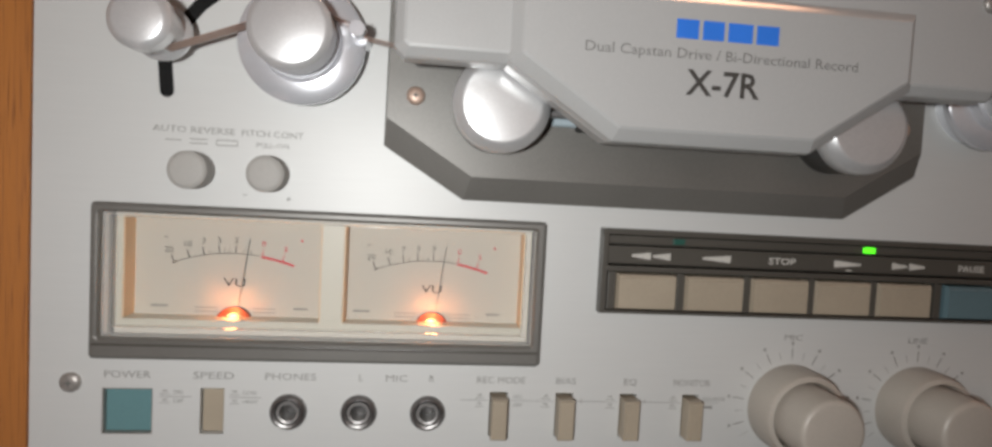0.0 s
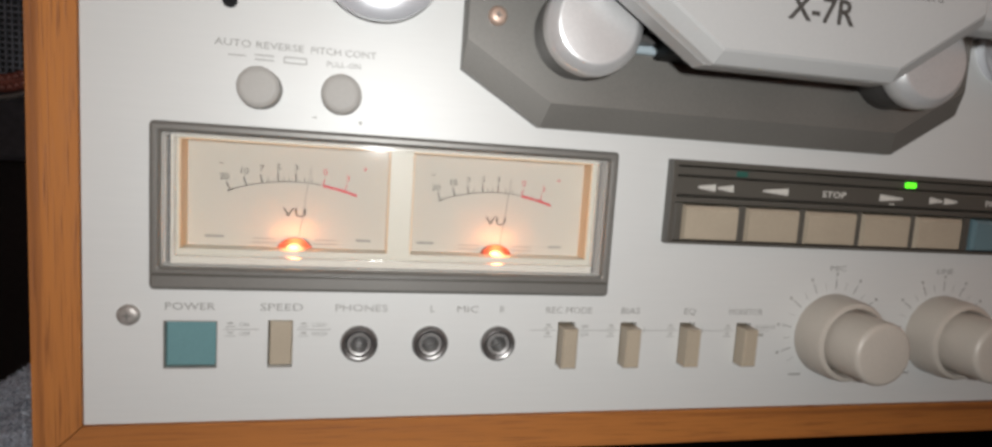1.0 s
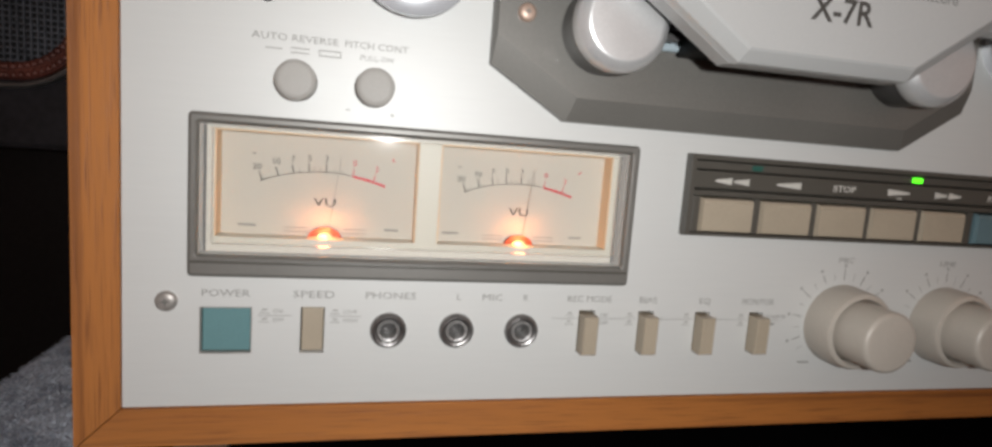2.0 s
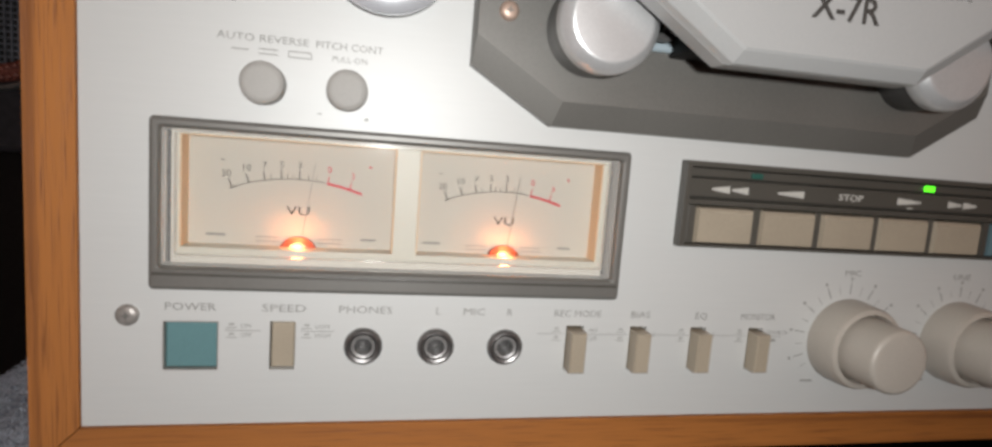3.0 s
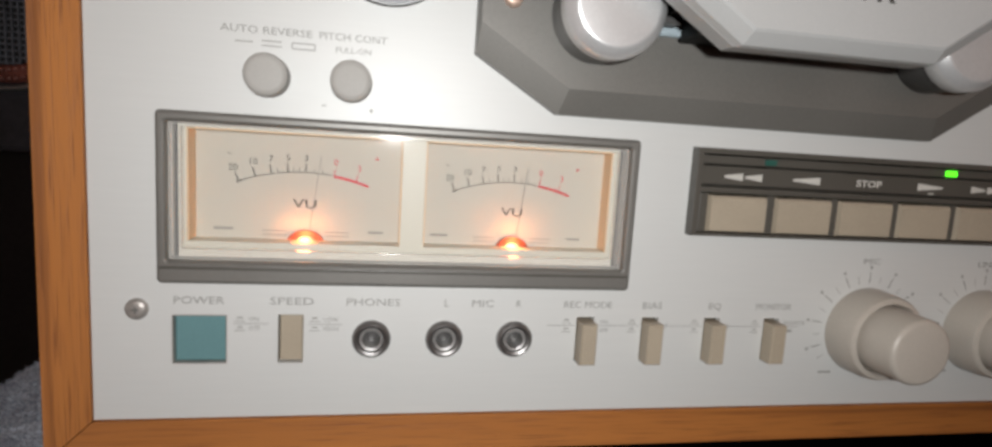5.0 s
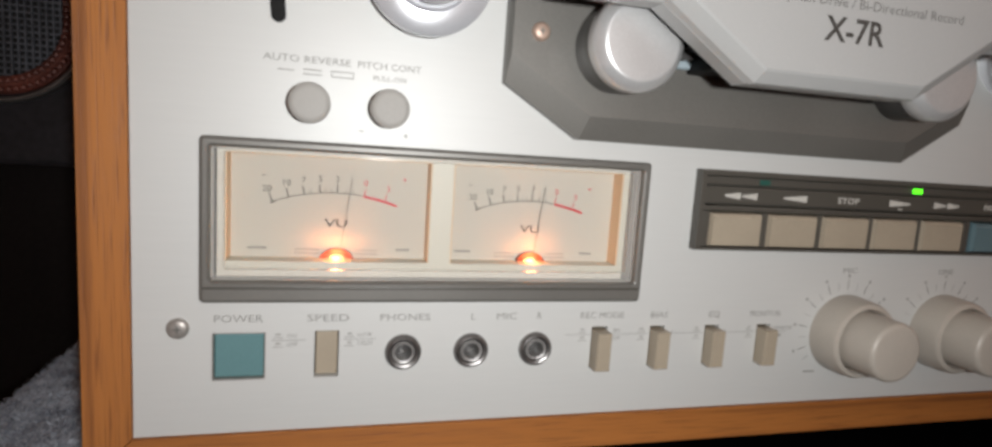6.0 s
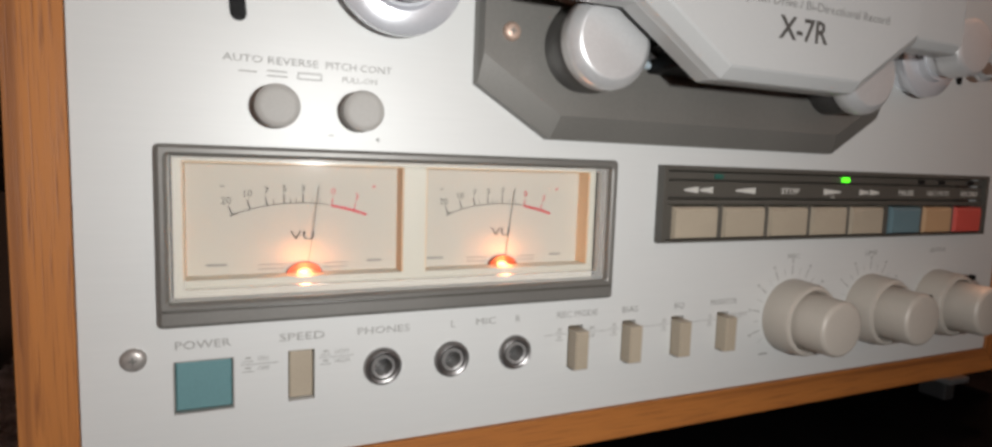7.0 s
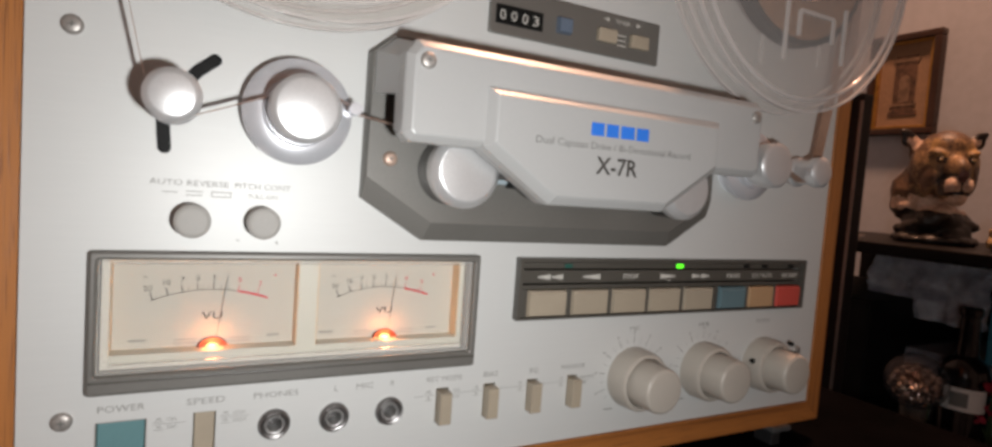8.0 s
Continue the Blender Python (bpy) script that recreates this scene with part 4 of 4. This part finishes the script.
reel(337.0, 269.5, 50.0, "clear plastic seven inch reel with some brown tape")

# ---- the loudspeaker beside the deck ----
spk = thing("loudspeaker", "black loudspeaker with a copper-braided mesh grille beside the deck", "loudspeaker")
SY, SX0, SX1, SZ0, SZ1 = 150.0, -330.0, -60.0, 104.0, 520.0
bm = NB()
box(bm, -380, -24, SY, SY + 280, 74, 600, 3)
part("enclosure", bm, material("black_vinyl", (0.014, 0.013, 0.016), 0.55, 0, 0.25, 260, 0.5, 25, spec=0.3), spk)
bm = NB()
box(bm, -390, -90, SY + 60, SY + 260, -776, 74, 3)
part("plinth", bm, M_LACQUER, spk)
rim = rounded(SX0, SX1, SZ0, SZ1, 42, 12)
bm = NB()
ring(bm, [(SY + 1, rim, inset(rim, 3.0)), (SY - 4, rim, inset(rim, 3.0)), (SY - 5, inset(rim, 1.0), inset(rim, 2.2))])
part("trim_ring", bm, material("dark_trim_metal", (0.16, 0.155, 0.15), 0.4, 0.7, 0.1, 700, 0.1, 40), spk, "thin dark metal trim ring", True)


def beads(line, step, r, y):
    """Small beads strung along an outline."""
    bm = NB()
    walked = 0.0
    for (xa, za), (xb, zb) in zip(line, line[1:] + line[:1]):
        d = math.hypot(xb - xa, zb - za)
        while walked < d:
            x, z = xa + (xb - xa) * walked / d, za + (zb - za) * walked / d
            bmesh.ops.create_icosphere(bm, subdivisions=1, radius=1.0, matrix=Matrix.Translation(mm(x, y, z)) @ Matrix.Diagonal((r / 1000, r / 1000, r / 1000, 1)))
            walked += step
        walked -= d
    return bm


M_BRAID = material("copper_braid", (0.15, 0.042, 0.028), 0.5, 0.2, 0.2, 900, 0.2, 60)
sur = part("surround", ring(NB(), [(SY + 1, inset(rim, 4.0), inset(rim, 13.0)), (SY - 3, inset(rim, 4.4), inset(rim, 12.6)), (SY - 4, inset(rim, 6.0), inset(rim, 11.0))]), M_BRAID, spk, "reddish copper braided surround")
for d in (6.4, 10.6):
    part("braid", beads(inset(rim, d), 3.2, 1.9, SY - 4.0), M_BRAID, sur)
bm = NB()
x = SX0 + 13.0
while x < SX1 - 12:
    lo = SZ0 + 13 + max(0.0, 29 - math.sqrt(max(0.0, 29 ** 2 - max(0.0, x - (SX1 - 42)) ** 2)))
    box(bm, x - 0.42, x + 0.42, SY - 2.6, SY - 1.4, lo, SZ1 - 14)
    x += 3.0
z = SZ0 + 14.0
while z < SZ1 - 14:
    hi = SX1 - 13 - max(0.0, 29 - math.sqrt(max(0.0, 29 ** 2 - max(0.0, SZ0 + 42 - z) ** 2)))
    box(bm, SX0 + 13, hi, SY - 3.1, SY - 1.9, z - 0.42, z + 0.42)
    z += 3.0
part("grille", bm, material("charcoal_mesh", (0.10, 0.11, 0.13), 0.5, 0.2, 0.25, 500, 0.3, 40), spk, "charcoal square mesh grille")
part("cone_board", prism(NB(), [(SY + 0.5, inset(rim, 12)), (SY - 0.6, inset(rim, 12))]), M_BLACK, spk)

# ---- the rack behind, with the bust and odds and ends ----
rack = thing("rack", "black open rack against the wall, filled with odds and ends", "shelf unit")
for x, y in ((852, -276), (852, 446), (1262, -276), (1262, 446)):
    bm = NB()
    box(bm, x, x + 24, y, y + 24, -750 - ZB, 76, 2)
    part("post", bm, M_LACQUER, rack)
for z in (76, -174, -480):
    bm = NB()
    box(bm, 850, 1290, -280, 472, z, z + 16, 2)
    part("rack_shelf", bm, M_LACQUER, rack)
bm = NB()
box(bm, 1262, 1286, -250, 446, -480, 76)
part("rack_back", bm, M_LACQUER, rack)

stand = thing("stand", "slim black upright stand beside the rack", "stand")
bm = NB()
box(bm, 630, 648, 112, 150, -750 - ZB, 246, 2)
post = part("upright", bm, M_LACQUER, stand)
# steel strip added to stand in for the highlight down the post's edge
part("edge_highlight", box(NB(), 628.6, 630.2, 110.8, 113.4, -420, 238, 0.3), M_STEEL, post, "thin steel strip set in for the edge highlight")
bm = NB()
box(bm, 634, 644, 140, 470, -480, 84, 1.5)
part("side_board", bm, M_LACQUER, stand)
bm = NB()
box(bm, 630, 660, 120, 470, 84, 96, 1.5)
part("rail", bm, M_LACQUER, stand)
bm = NB()
box(bm, 600, 690, 100, 480, -750 - ZB, -738 - ZB, 2)
part("base", bm, M_LACQUER, stand)

bm = NB()
box(bm, 852, 1010, 318, 470, 92.2, 94.0, 0.5)
tagged(part("runner", bm, material("pale_runner", (0.36, 0.33, 0.32), 0.9, 0, 0.1, 300, 0.3, 20)), "pale grey cloth runner on the rack top", "cloth")
bm = NB()
tube(bm, [(855, 440, 96.5), (880, 400, 96.3), (910, 360, 96.2), (940, 322, 96.0), (960, 300, 94.2)], 2.0, 8)
tagged(part("cable", bm, M_BLACK), "thin black cable lying across the rack top", "cable")


def bust():
    """A big cat's head on a rough plinth, fused from rounded masses into one mesh."""
    bm = NB()

    def blob(p, s, turn=0.0):
        m = Matrix.Translation(Vector(p)) @ Matrix.Rotation(radians(turn), 4, "X") @ Matrix.Diagonal((*s, 1))
        bmesh.ops.create_icosphere(bm, subdivisions=3, radius=1, matrix=m)

    # x towards the viewer, y to its side, z up
    blob((0.000, 0.0, 0.130), (0.042, 0.048, 0.044))
    blob((0.008, 0.0, 0.150), (0.030, 0.036, 0.024))
    blob((0.036, 0.0, 0.124), (0.028, 0.017, 0.018))
    blob((0.034, 0.0, 0.102), (0.026, 0.022, 0.017))
    for s in (1, -1):
        blob((0.049, 0.0085 * s, 0.106), (0.0125, 0.0120, 0.0105))
        blob((0.016, 0.023 * s, 0.116), (0.022, 0.016, 0.024))
        blob((-0.010, 0.041 * s, 0.158), (0.006, 0.0095, 0.0145), -38 * s)
        blob((-0.009, 0.049 * s, 0.169), (0.0035, 0.0045, 0.0085), -38 * s)
        blob((-0.012, 0.033 * s, 0.148), (0.013, 0.014, 0.014), -30 * s)
        blob((0.028, 0.022 * s, 0.144), (0.011, 0.014, 0.005), 10 * s)
        blob((0.036, 0.022 * s, 0.136), (0.005, 0.0055, 0.0035))
    blob((0.047, 0.0, 0.0935), (0.012, 0.0145, 0.0115))
    blob((0.054, 0.0, 0.118), (0.010, 0.011, 0.007))
    blob((-0.020, -0.010, 0.100), (0.036, 0.045, 0.044))
    blob((-0.022, -0.018, 0.082), (0.030, 0.036, 0.026))
    blob((-0.008, -0.002, 0.052), (0.036, 0.038, 0.042))
    for k in range(30):
        a = k * 2.4
        blob((-0.006 + 0.027 * math.cos(a), 0.030 * math.sin(a), 0.012 + 0.060 * (k % 7) / 7), (0.013, 0.017, 0.012 + 0.006 * (k % 3)), 40 * k)
    for k in range(14):
        a = k * 0.45
        blob((-0.006 + 0.036 * math.cos(a), 0.036 * math.sin(a), 0.010), (0.016, 0.018, 0.009 + 0.005 * (k % 2)))
    for v in bm.verts:
        if v.co.z > 0.085 and abs(v.co.y) < 0.05:
            v.co.y *= 0.86
        v.co.z = v.co.z * 0.61 if v.co.z < 0.075 else (v.co.z - 0.075) * 1.16 + 0.046
    me = bpy.data.meshes.new("bust")
    bm.to_mesh(me)
    bm.free()
    tmp = bpy.data.objects.new("tmp", me)
    scene.collection.objects.link(tmp)
    rm = tmp.modifiers.new("fuse", "REMESH")
    rm.mode, rm.voxel_size, rm.use_smooth_shade = "VOXEL", 0.0016, True
    sm = tmp.modifiers.new("soft", "SMOOTH")
    sm.iterations, sm.factor = 7, 0.5
    bpy.context.view_layer.update()
    out = bpy.data.meshes.new_from_object(tmp.evaluated_get(bpy.context.evaluated_depsgraph_get()))
    bpy.data.objects.remove(tmp)
    out.materials.clear()
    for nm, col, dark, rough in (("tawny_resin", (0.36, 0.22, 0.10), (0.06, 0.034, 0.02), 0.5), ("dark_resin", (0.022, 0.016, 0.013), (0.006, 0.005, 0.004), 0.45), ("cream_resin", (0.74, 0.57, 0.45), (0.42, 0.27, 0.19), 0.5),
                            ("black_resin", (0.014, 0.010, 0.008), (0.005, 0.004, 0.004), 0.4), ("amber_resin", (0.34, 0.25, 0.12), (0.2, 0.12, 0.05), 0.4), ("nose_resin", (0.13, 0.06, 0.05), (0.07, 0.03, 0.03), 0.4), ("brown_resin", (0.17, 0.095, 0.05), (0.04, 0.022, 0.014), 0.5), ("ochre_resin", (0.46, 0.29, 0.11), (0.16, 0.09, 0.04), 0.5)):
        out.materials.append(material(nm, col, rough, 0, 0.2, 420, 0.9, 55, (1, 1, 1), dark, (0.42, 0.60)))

    def near(c, p, d):
        return (c - Vector(p)).length < d

    for p in out.polygons:
        c = p.center.copy()
        c.z = c.z / 0.61 if c.z < 0.046 else (c.z - 0.046) / 1.16 + 0.075
        if c.z > 0.085 and abs(c.y) < 0.043:
            c.y /= 0.86
        m = Vector((c.x, abs(c.y), c.z))
        wob = 0.006 * noise.noise(c * 90)
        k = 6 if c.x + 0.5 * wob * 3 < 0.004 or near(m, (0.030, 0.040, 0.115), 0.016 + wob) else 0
        if near(m, (0.030, 0.024, 0.149), 0.0125 + wob):
            k = 7
        if c.z + wob < 0.075 + 0.10 * max(0.0, -c.x - 0.01):
            k = 1
        elif c.z + wob < 0.092 and c.x > -0.02:
            k = 2
        if near(m, (0.052, 0.011, 0.106), 0.0195 + wob * 0.6) and c.x > 0.036 and 0.094 < c.z < 0.120 and m.y > 0.006:
            k = 3
        if near(m, (0.057, 0.0105, 0.1045), 0.0122) or near(m, (0.054, 0.0, 0.0915), 0.0138):
            k = 2
        if c.x > 0.041 and (abs(c.z - 0.0978 + 0.12 * m.y) < 0.0022 or (abs(c.y) < 0.0018 and 0.097 < c.z < 0.113)):
            k = 3
        if near(m, (0.063, 0.0, 0.1160), 0.0078):
            k = 5
        if near(m, (0.041, 0.0225, 0.1365), 0.0085) and c.x > 0.03 and abs(c.z - 0.1365) < 0.0034:
            k = 3
        if near(m, (0.042, 0.0225, 0.1365), 0.0036) and abs(c.z - 0.1365) < 0.0019:
            k = 4
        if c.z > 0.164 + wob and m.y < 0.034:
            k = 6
        if m.y > 0.034 and c.z > 0.148:
            k = 3 if c.z > 0.163 or m.y > 0.046 else 6
        if c.x > -0.0065 and near(m, (-0.004, 0.041, 0.158), 0.0088):
            k = 2
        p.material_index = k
    return out


ob = new("bust", bust())
ob.matrix_world = pose(1.0, 0.214, 0.1182, 0, 0, 228)
tagged(ob, "brown painted resin big cat bust on a dark rough base", "statue")


# framed picture on the east wall
pic = thing("framed_picture", "small framed brown print in a gilt and dark wood frame", "picture")
X0 = 1300.0
for a0, a1, b0, b1, mat, nm, pr in ((375, 505, 287, 300, M_LACQUER, "frame_bar", 22), (375, 505, 470, 484, M_LACQUER, "frame_bar", 22), (375, 388, 300, 470, M_LACQUER, "frame_bar", 22), (492, 505, 300, 470, M_LACQUER, "frame_bar", 22)):
    bm = NB()
    box(bm, X0 - pr, X0 - 1, a0, a1, b0, b1, 3)
    part(nm, bm, material("dark_walnut_frame", (0.045, 0.02, 0.012), 0.4, 0, 0.2, 300, 0.1, 30), pic)
gilt = material("gilt_slip", (0.46, 0.25, 0.06), 0.35, 0.6, 0.15, 400, 0.1, 60)
for a0, a1, b0, b1 in ((388, 394, 300, 470), (486, 492, 300, 470), (394, 486, 300, 305), (394, 486, 465, 470)):
    bm = NB()
    box(bm, X0 - 16, X0 - 2, a0, a1, b0, b1, 1)
    part("gilt_slip", bm, gilt, pic)
bm = NB()
box(bm, X0 - 9, X0 - 3, 393, 487, 304, 466)
part("mat_board", bm, material("tan_mat_board", (0.30, 0.19, 0.115), 0.8, 0, 0.1, 300, 0.05, 20), pic)
pm = material("brown_print", (0.12, 0.065, 0.04), 0.8, 0, 0.3, 120, 0.0, 40)
pl = material("pale_print", (0.22, 0.14, 0.09), 0.8, 0, 0.2, 120, 0.0, 40)
for a0, a1, b0, b1, mat, d in ((418, 458, 330, 442, pm, 10.5), (428, 448, 352, 392, pl, 11.2), (412, 464, 326, 334, pm, 11.0), (414, 462, 430, 437, pl, 11.2), (414, 462, 344, 349, pl, 11.2)):
    bm = NB()
    box(bm, X0 - d, X0 - 8.5, a0, a1, b0, b1)
    part("print_shape", bm, mat, pic)
bm = NB()
for k in range(12):
    a, b = math.pi * k / 12, math.pi * (k + 1) / 12
    vs = [bm.verts.new(mm(X0 - 11.2, 438 + r * math.cos(t), 391 + r * 1.3 * math.sin(t))) for r, t in ((0.4, a), (10, a), (10, b), (0.4, b))]
    bm.faces.new(vs)
part("print_arch", bm, pl, pic)

# things in the rack
def crumpled_bag():
    bm = NB()
    n, m = 34, 22
    grid = [[bm.verts.new(mm(1010 + 14 * noise.noise((a / 6, b / 6, 0.4)) + 9 * abs(noise.noise((a / 2.2, b / 2.2, 3.0))) + 60 * (b / m - 0.5) ** 2 * (b > m / 2), 145 + 160 * a / n + 3 * noise.noise((b / 3, a / 4, 7.0)),
                           -20 + 94 * b / m)) for b in range(m + 1)] for a in range(n + 1)]
    for a in range(n):
        for b in range(m):
            bm.faces.new((grid[a][b], grid[a + 1][b], grid[a + 1][b + 1], grid[a][b + 1]))
    bmesh.ops.solidify(bm, geom=bm.faces[:], thickness=0.03)
    mat = material("translucent_grey_bag", (0.88, 0.90, 0.96), 0.3, 0, 0.25, 60, 0.4, 18, (1, 1, 1), (0.5, 0.5, 0.58), (0.38, 0.62))
    return tagged(part("storage_bag", bm, mat, smooth=True), "crumpled grey plastic storage bag in the rack", "bag")


crumpled_bag()
amp = thing("amplifier", "black hi-fi box standing in the rack", "amplifier")
bm = NB()
box(bm, 905, 1200, 236, 470, -157.5, 8, 3)
part("case", bm, M_BLACK, amp)
bm = NB()
box(bm, 901, 906, 238, 468, -150, 4, 1)
part("front", bm, M_BLACK, amp)
bm = NB()
box(bm, 990, 1180, 120, 232, -157.5, -60, 4)
tagged(part("box", bm, material("slate_card", (0.22, 0.23, 0.27), 0.6, 0, 0.1, 80, 0.1, 20)), "slate grey card box behind the bottle", "box")
bm = NB()
box(bm, 1000, 1120, 60, 138, -157.8, 66, 3)
tagged(part("teal_box", bm, material("teal_card", (0.05, 0.22, 0.30), 0.5)), "small teal cardboard box in the rack", "box")

def lathe_up(bm, cx, cy, profile, seg=28):
    rings = []
    for z, r in profile:
        rings.append([bm.verts.new(mm(cx + r * math.cos(2 * math.pi * k / seg), cy + r * math.sin(2 * math.pi * k / seg), z)) for k in range(seg)])
    for a, b in zip(rings, rings[1:]):
        for k in range(seg):
            bm.faces.new((a[k], a[(k + 1) % seg], b[(k + 1) % seg], b[k]))
    bm.faces.new(rings[0])
    bm.faces.new(rings[-1])
    return bm


def globe(cx, cy, cz, r):
    """A glass ball with crumpled foil inside, on a small turned foot."""
    t = thing("glass_globe", "clear glass globe with silver brown foil inside, on a dark foot", "ornament")
    bm = NB()
    bmesh.ops.create_uvsphere(bm, u_segments=40, v_segments=24, radius=1, matrix=Matrix.Translation(mm(cx, cy, cz)) @ Matrix.Diagonal((r / 1000, r / 1000, r / 1000, 1)))
    shell = part("shell", bm, thin_clear("globe_glass", 0.03, (0.08, 0.08, 0.09), 0.25, 0.04), t, "clear glass shell", True)
    shell.visible_shadow = False
    bm = NB()
    bmesh.ops.create_icosphere(bm, subdivisions=5, radius=1)
    for v in bm.verts:
        d = v.co.normalized()
        k = 0.80 + 0.16 * noise.noise(d * 4.0) + 0.20 * abs(noise.noise(d * 9.0)) - 0.22 * max(0.0, d.z)
        v.co = mm(cx + r * 0.92 * k * d.x, cy + r * 0.92 * k * d.y, cz - 2 + r * 0.92 * k * d.z)
    part("foil", bm, material("silver_brown_foil", (0.50, 0.42, 0.38), 0.22, 0.8, 0.3, 130, 0.5, 60, (1, 1, 1), (0.06, 0.035, 0.03), (0.40, 0.58)), t, "crumpled silver brown foil", True)
    part("foot", lathe_up(NB(), cx, cy, [(-157.8, 26), (-154, 26), (-150, 20), (-136, 13), (cz - r * 0.92, 15)]), M_FOOT, t, "dark turned foot", True)


globe(868.0, 152.0, -76.0, 35.0)


bottle = thing("bottle", "dark glass bottle with a white paper label", "bottle")
bx, by = 920.0, 124.0
part("glass", lathe_up(NB(), bx, by, [(-157.8, 24), (-156, 27), (-62, 27), (-48, 23), (-38, 12), (10, 10), (12, 12), (20, 12), (22, 10)]), material("dark_bottle_glass", (0.006, 0.005, 0.006), 0.12, 0, 0.1, 90, 0, 20), bottle, "", True)
bm = NB()
seg = 16
ring = []
for k in range(seg + 1):
    a = math.radians(150 + 110 * k / seg)
    ring.append([bm.verts.new(mm(bx + 27.3 * math.cos(a), by + 27.3 * math.sin(a), z)) for z in (-104, -76)])
for a, b in zip(ring, ring[1:]):
    bm.faces.new((a[0], b[0], b[1], a[1]))
part("paper_label", bm, material("white_label_paper", (0.72, 0.69, 0.66), 0.7), bottle, "white label with a grey square")
bm = NB()
ring = []
for k in range(7):
    a = math.radians(176 + 40 * k / 6)
    ring.append([bm.verts.new(mm(bx + 27.6 * math.cos(a), by + 27.6 * math.sin(a), z)) for z in (-99, -81)])
for a, b in zip(ring, ring[1:]):
    bm.faces.new((a[0], b[0], b[1], a[1]))
part("label_square", bm, material("grey_print_square", (0.17, 0.17, 0.16), 0.7), bottle)


def blossoms(name, label, cx, cy, z0, color, count, spread, lift=(10, 60)):
    """Small paper-like petals on thin stems in a bunch."""
    t = thing(name, label, "flowers")
    rnd = random.Random(count)
    bm = NB()
    heads = [(cx + rnd.uniform(-spread, spread), cy + rnd.uniform(-spread, spread), z0 + rnd.uniform(*lift)) for _ in range(count)]
    for h in heads:
        tube(bm, [(cx, cy, -157.6), ((cx + h[0]) / 2, (cy + h[1]) / 2, z0), h], 0.9, 5)
    part("stem", bm, material("stem_green", (0.05, 0.09, 0.03), 0.7), t)
    bm = NB()
    for h in heads:
        for k in range(7):
            a = k * 0.9 + rnd.random()
            m4 = Matrix.Translation(mm(h[0] + 5 * math.cos(a), h[1] + 5 * math.sin(a), h[2] + rnd.uniform(-3, 3))) @ Euler((rnd.random() * 3, rnd.random() * 3, a)).to_matrix().to_4x4() @ Matrix.Diagonal((0.006, 0.0038, 0.001, 1))
            bmesh.ops.create_icosphere(bm, subdivisions=1, radius=1, matrix=m4)
    part("petal", bm, material(name + "_petal", color, 0.7, 0, 0.2, 200, 0, 60), t)


blossoms("orange_flowers", "orange artificial flowers beside the bottle", 880.0, 146.0, -132.0, (0.50, 0.16, 0.03), 6, 9)
blossoms("yellow_flowers", "yellow artificial flowers low in the rack", 862.0, 174.0, -156.0, (0.42, 0.22, 0.03), 8, 16, (5, 16))
blossoms("red_flowers", "dark red artificial flowers beside the bottle", 928.0, 90.0, -128.0, (0.42, 0.02, 0.05), 24, 22)


def figurine(cx, cy, z0):
    """The rough fur-like flank of a small painted animal piece, lying on the rack top."""
    bm = NB()
    bmesh.ops.create_icosphere(bm, subdivisions=5, radius=1)
    for v in bm.verts:
        d = v.co.normalized()
        k = 1.0 + 0.22 * noise.noise(d * 2.4) + 0.07 * noise.noise(Vector((d.x * 16, d.y * 16, d.z * 5)))
        v.co = mm(cx + 30 * k * d.x, cy + 22 * k * d.y, max(z0, z0 + 14 + 22 * k * d.z))
    mat = material("tan_painted_resin", (0.42, 0.29, 0.13), 0.6, 0, 0.2, 420, 0.6, 60, (1, 1, 1), (0.10, 0.06, 0.03), (0.40, 0.60))
    return tagged(part("figurine", bm, mat, smooth=True), "tan painted resin figurine beside the big cat bust", "figurine")


figurine(968.0, 112.0, 92.2)
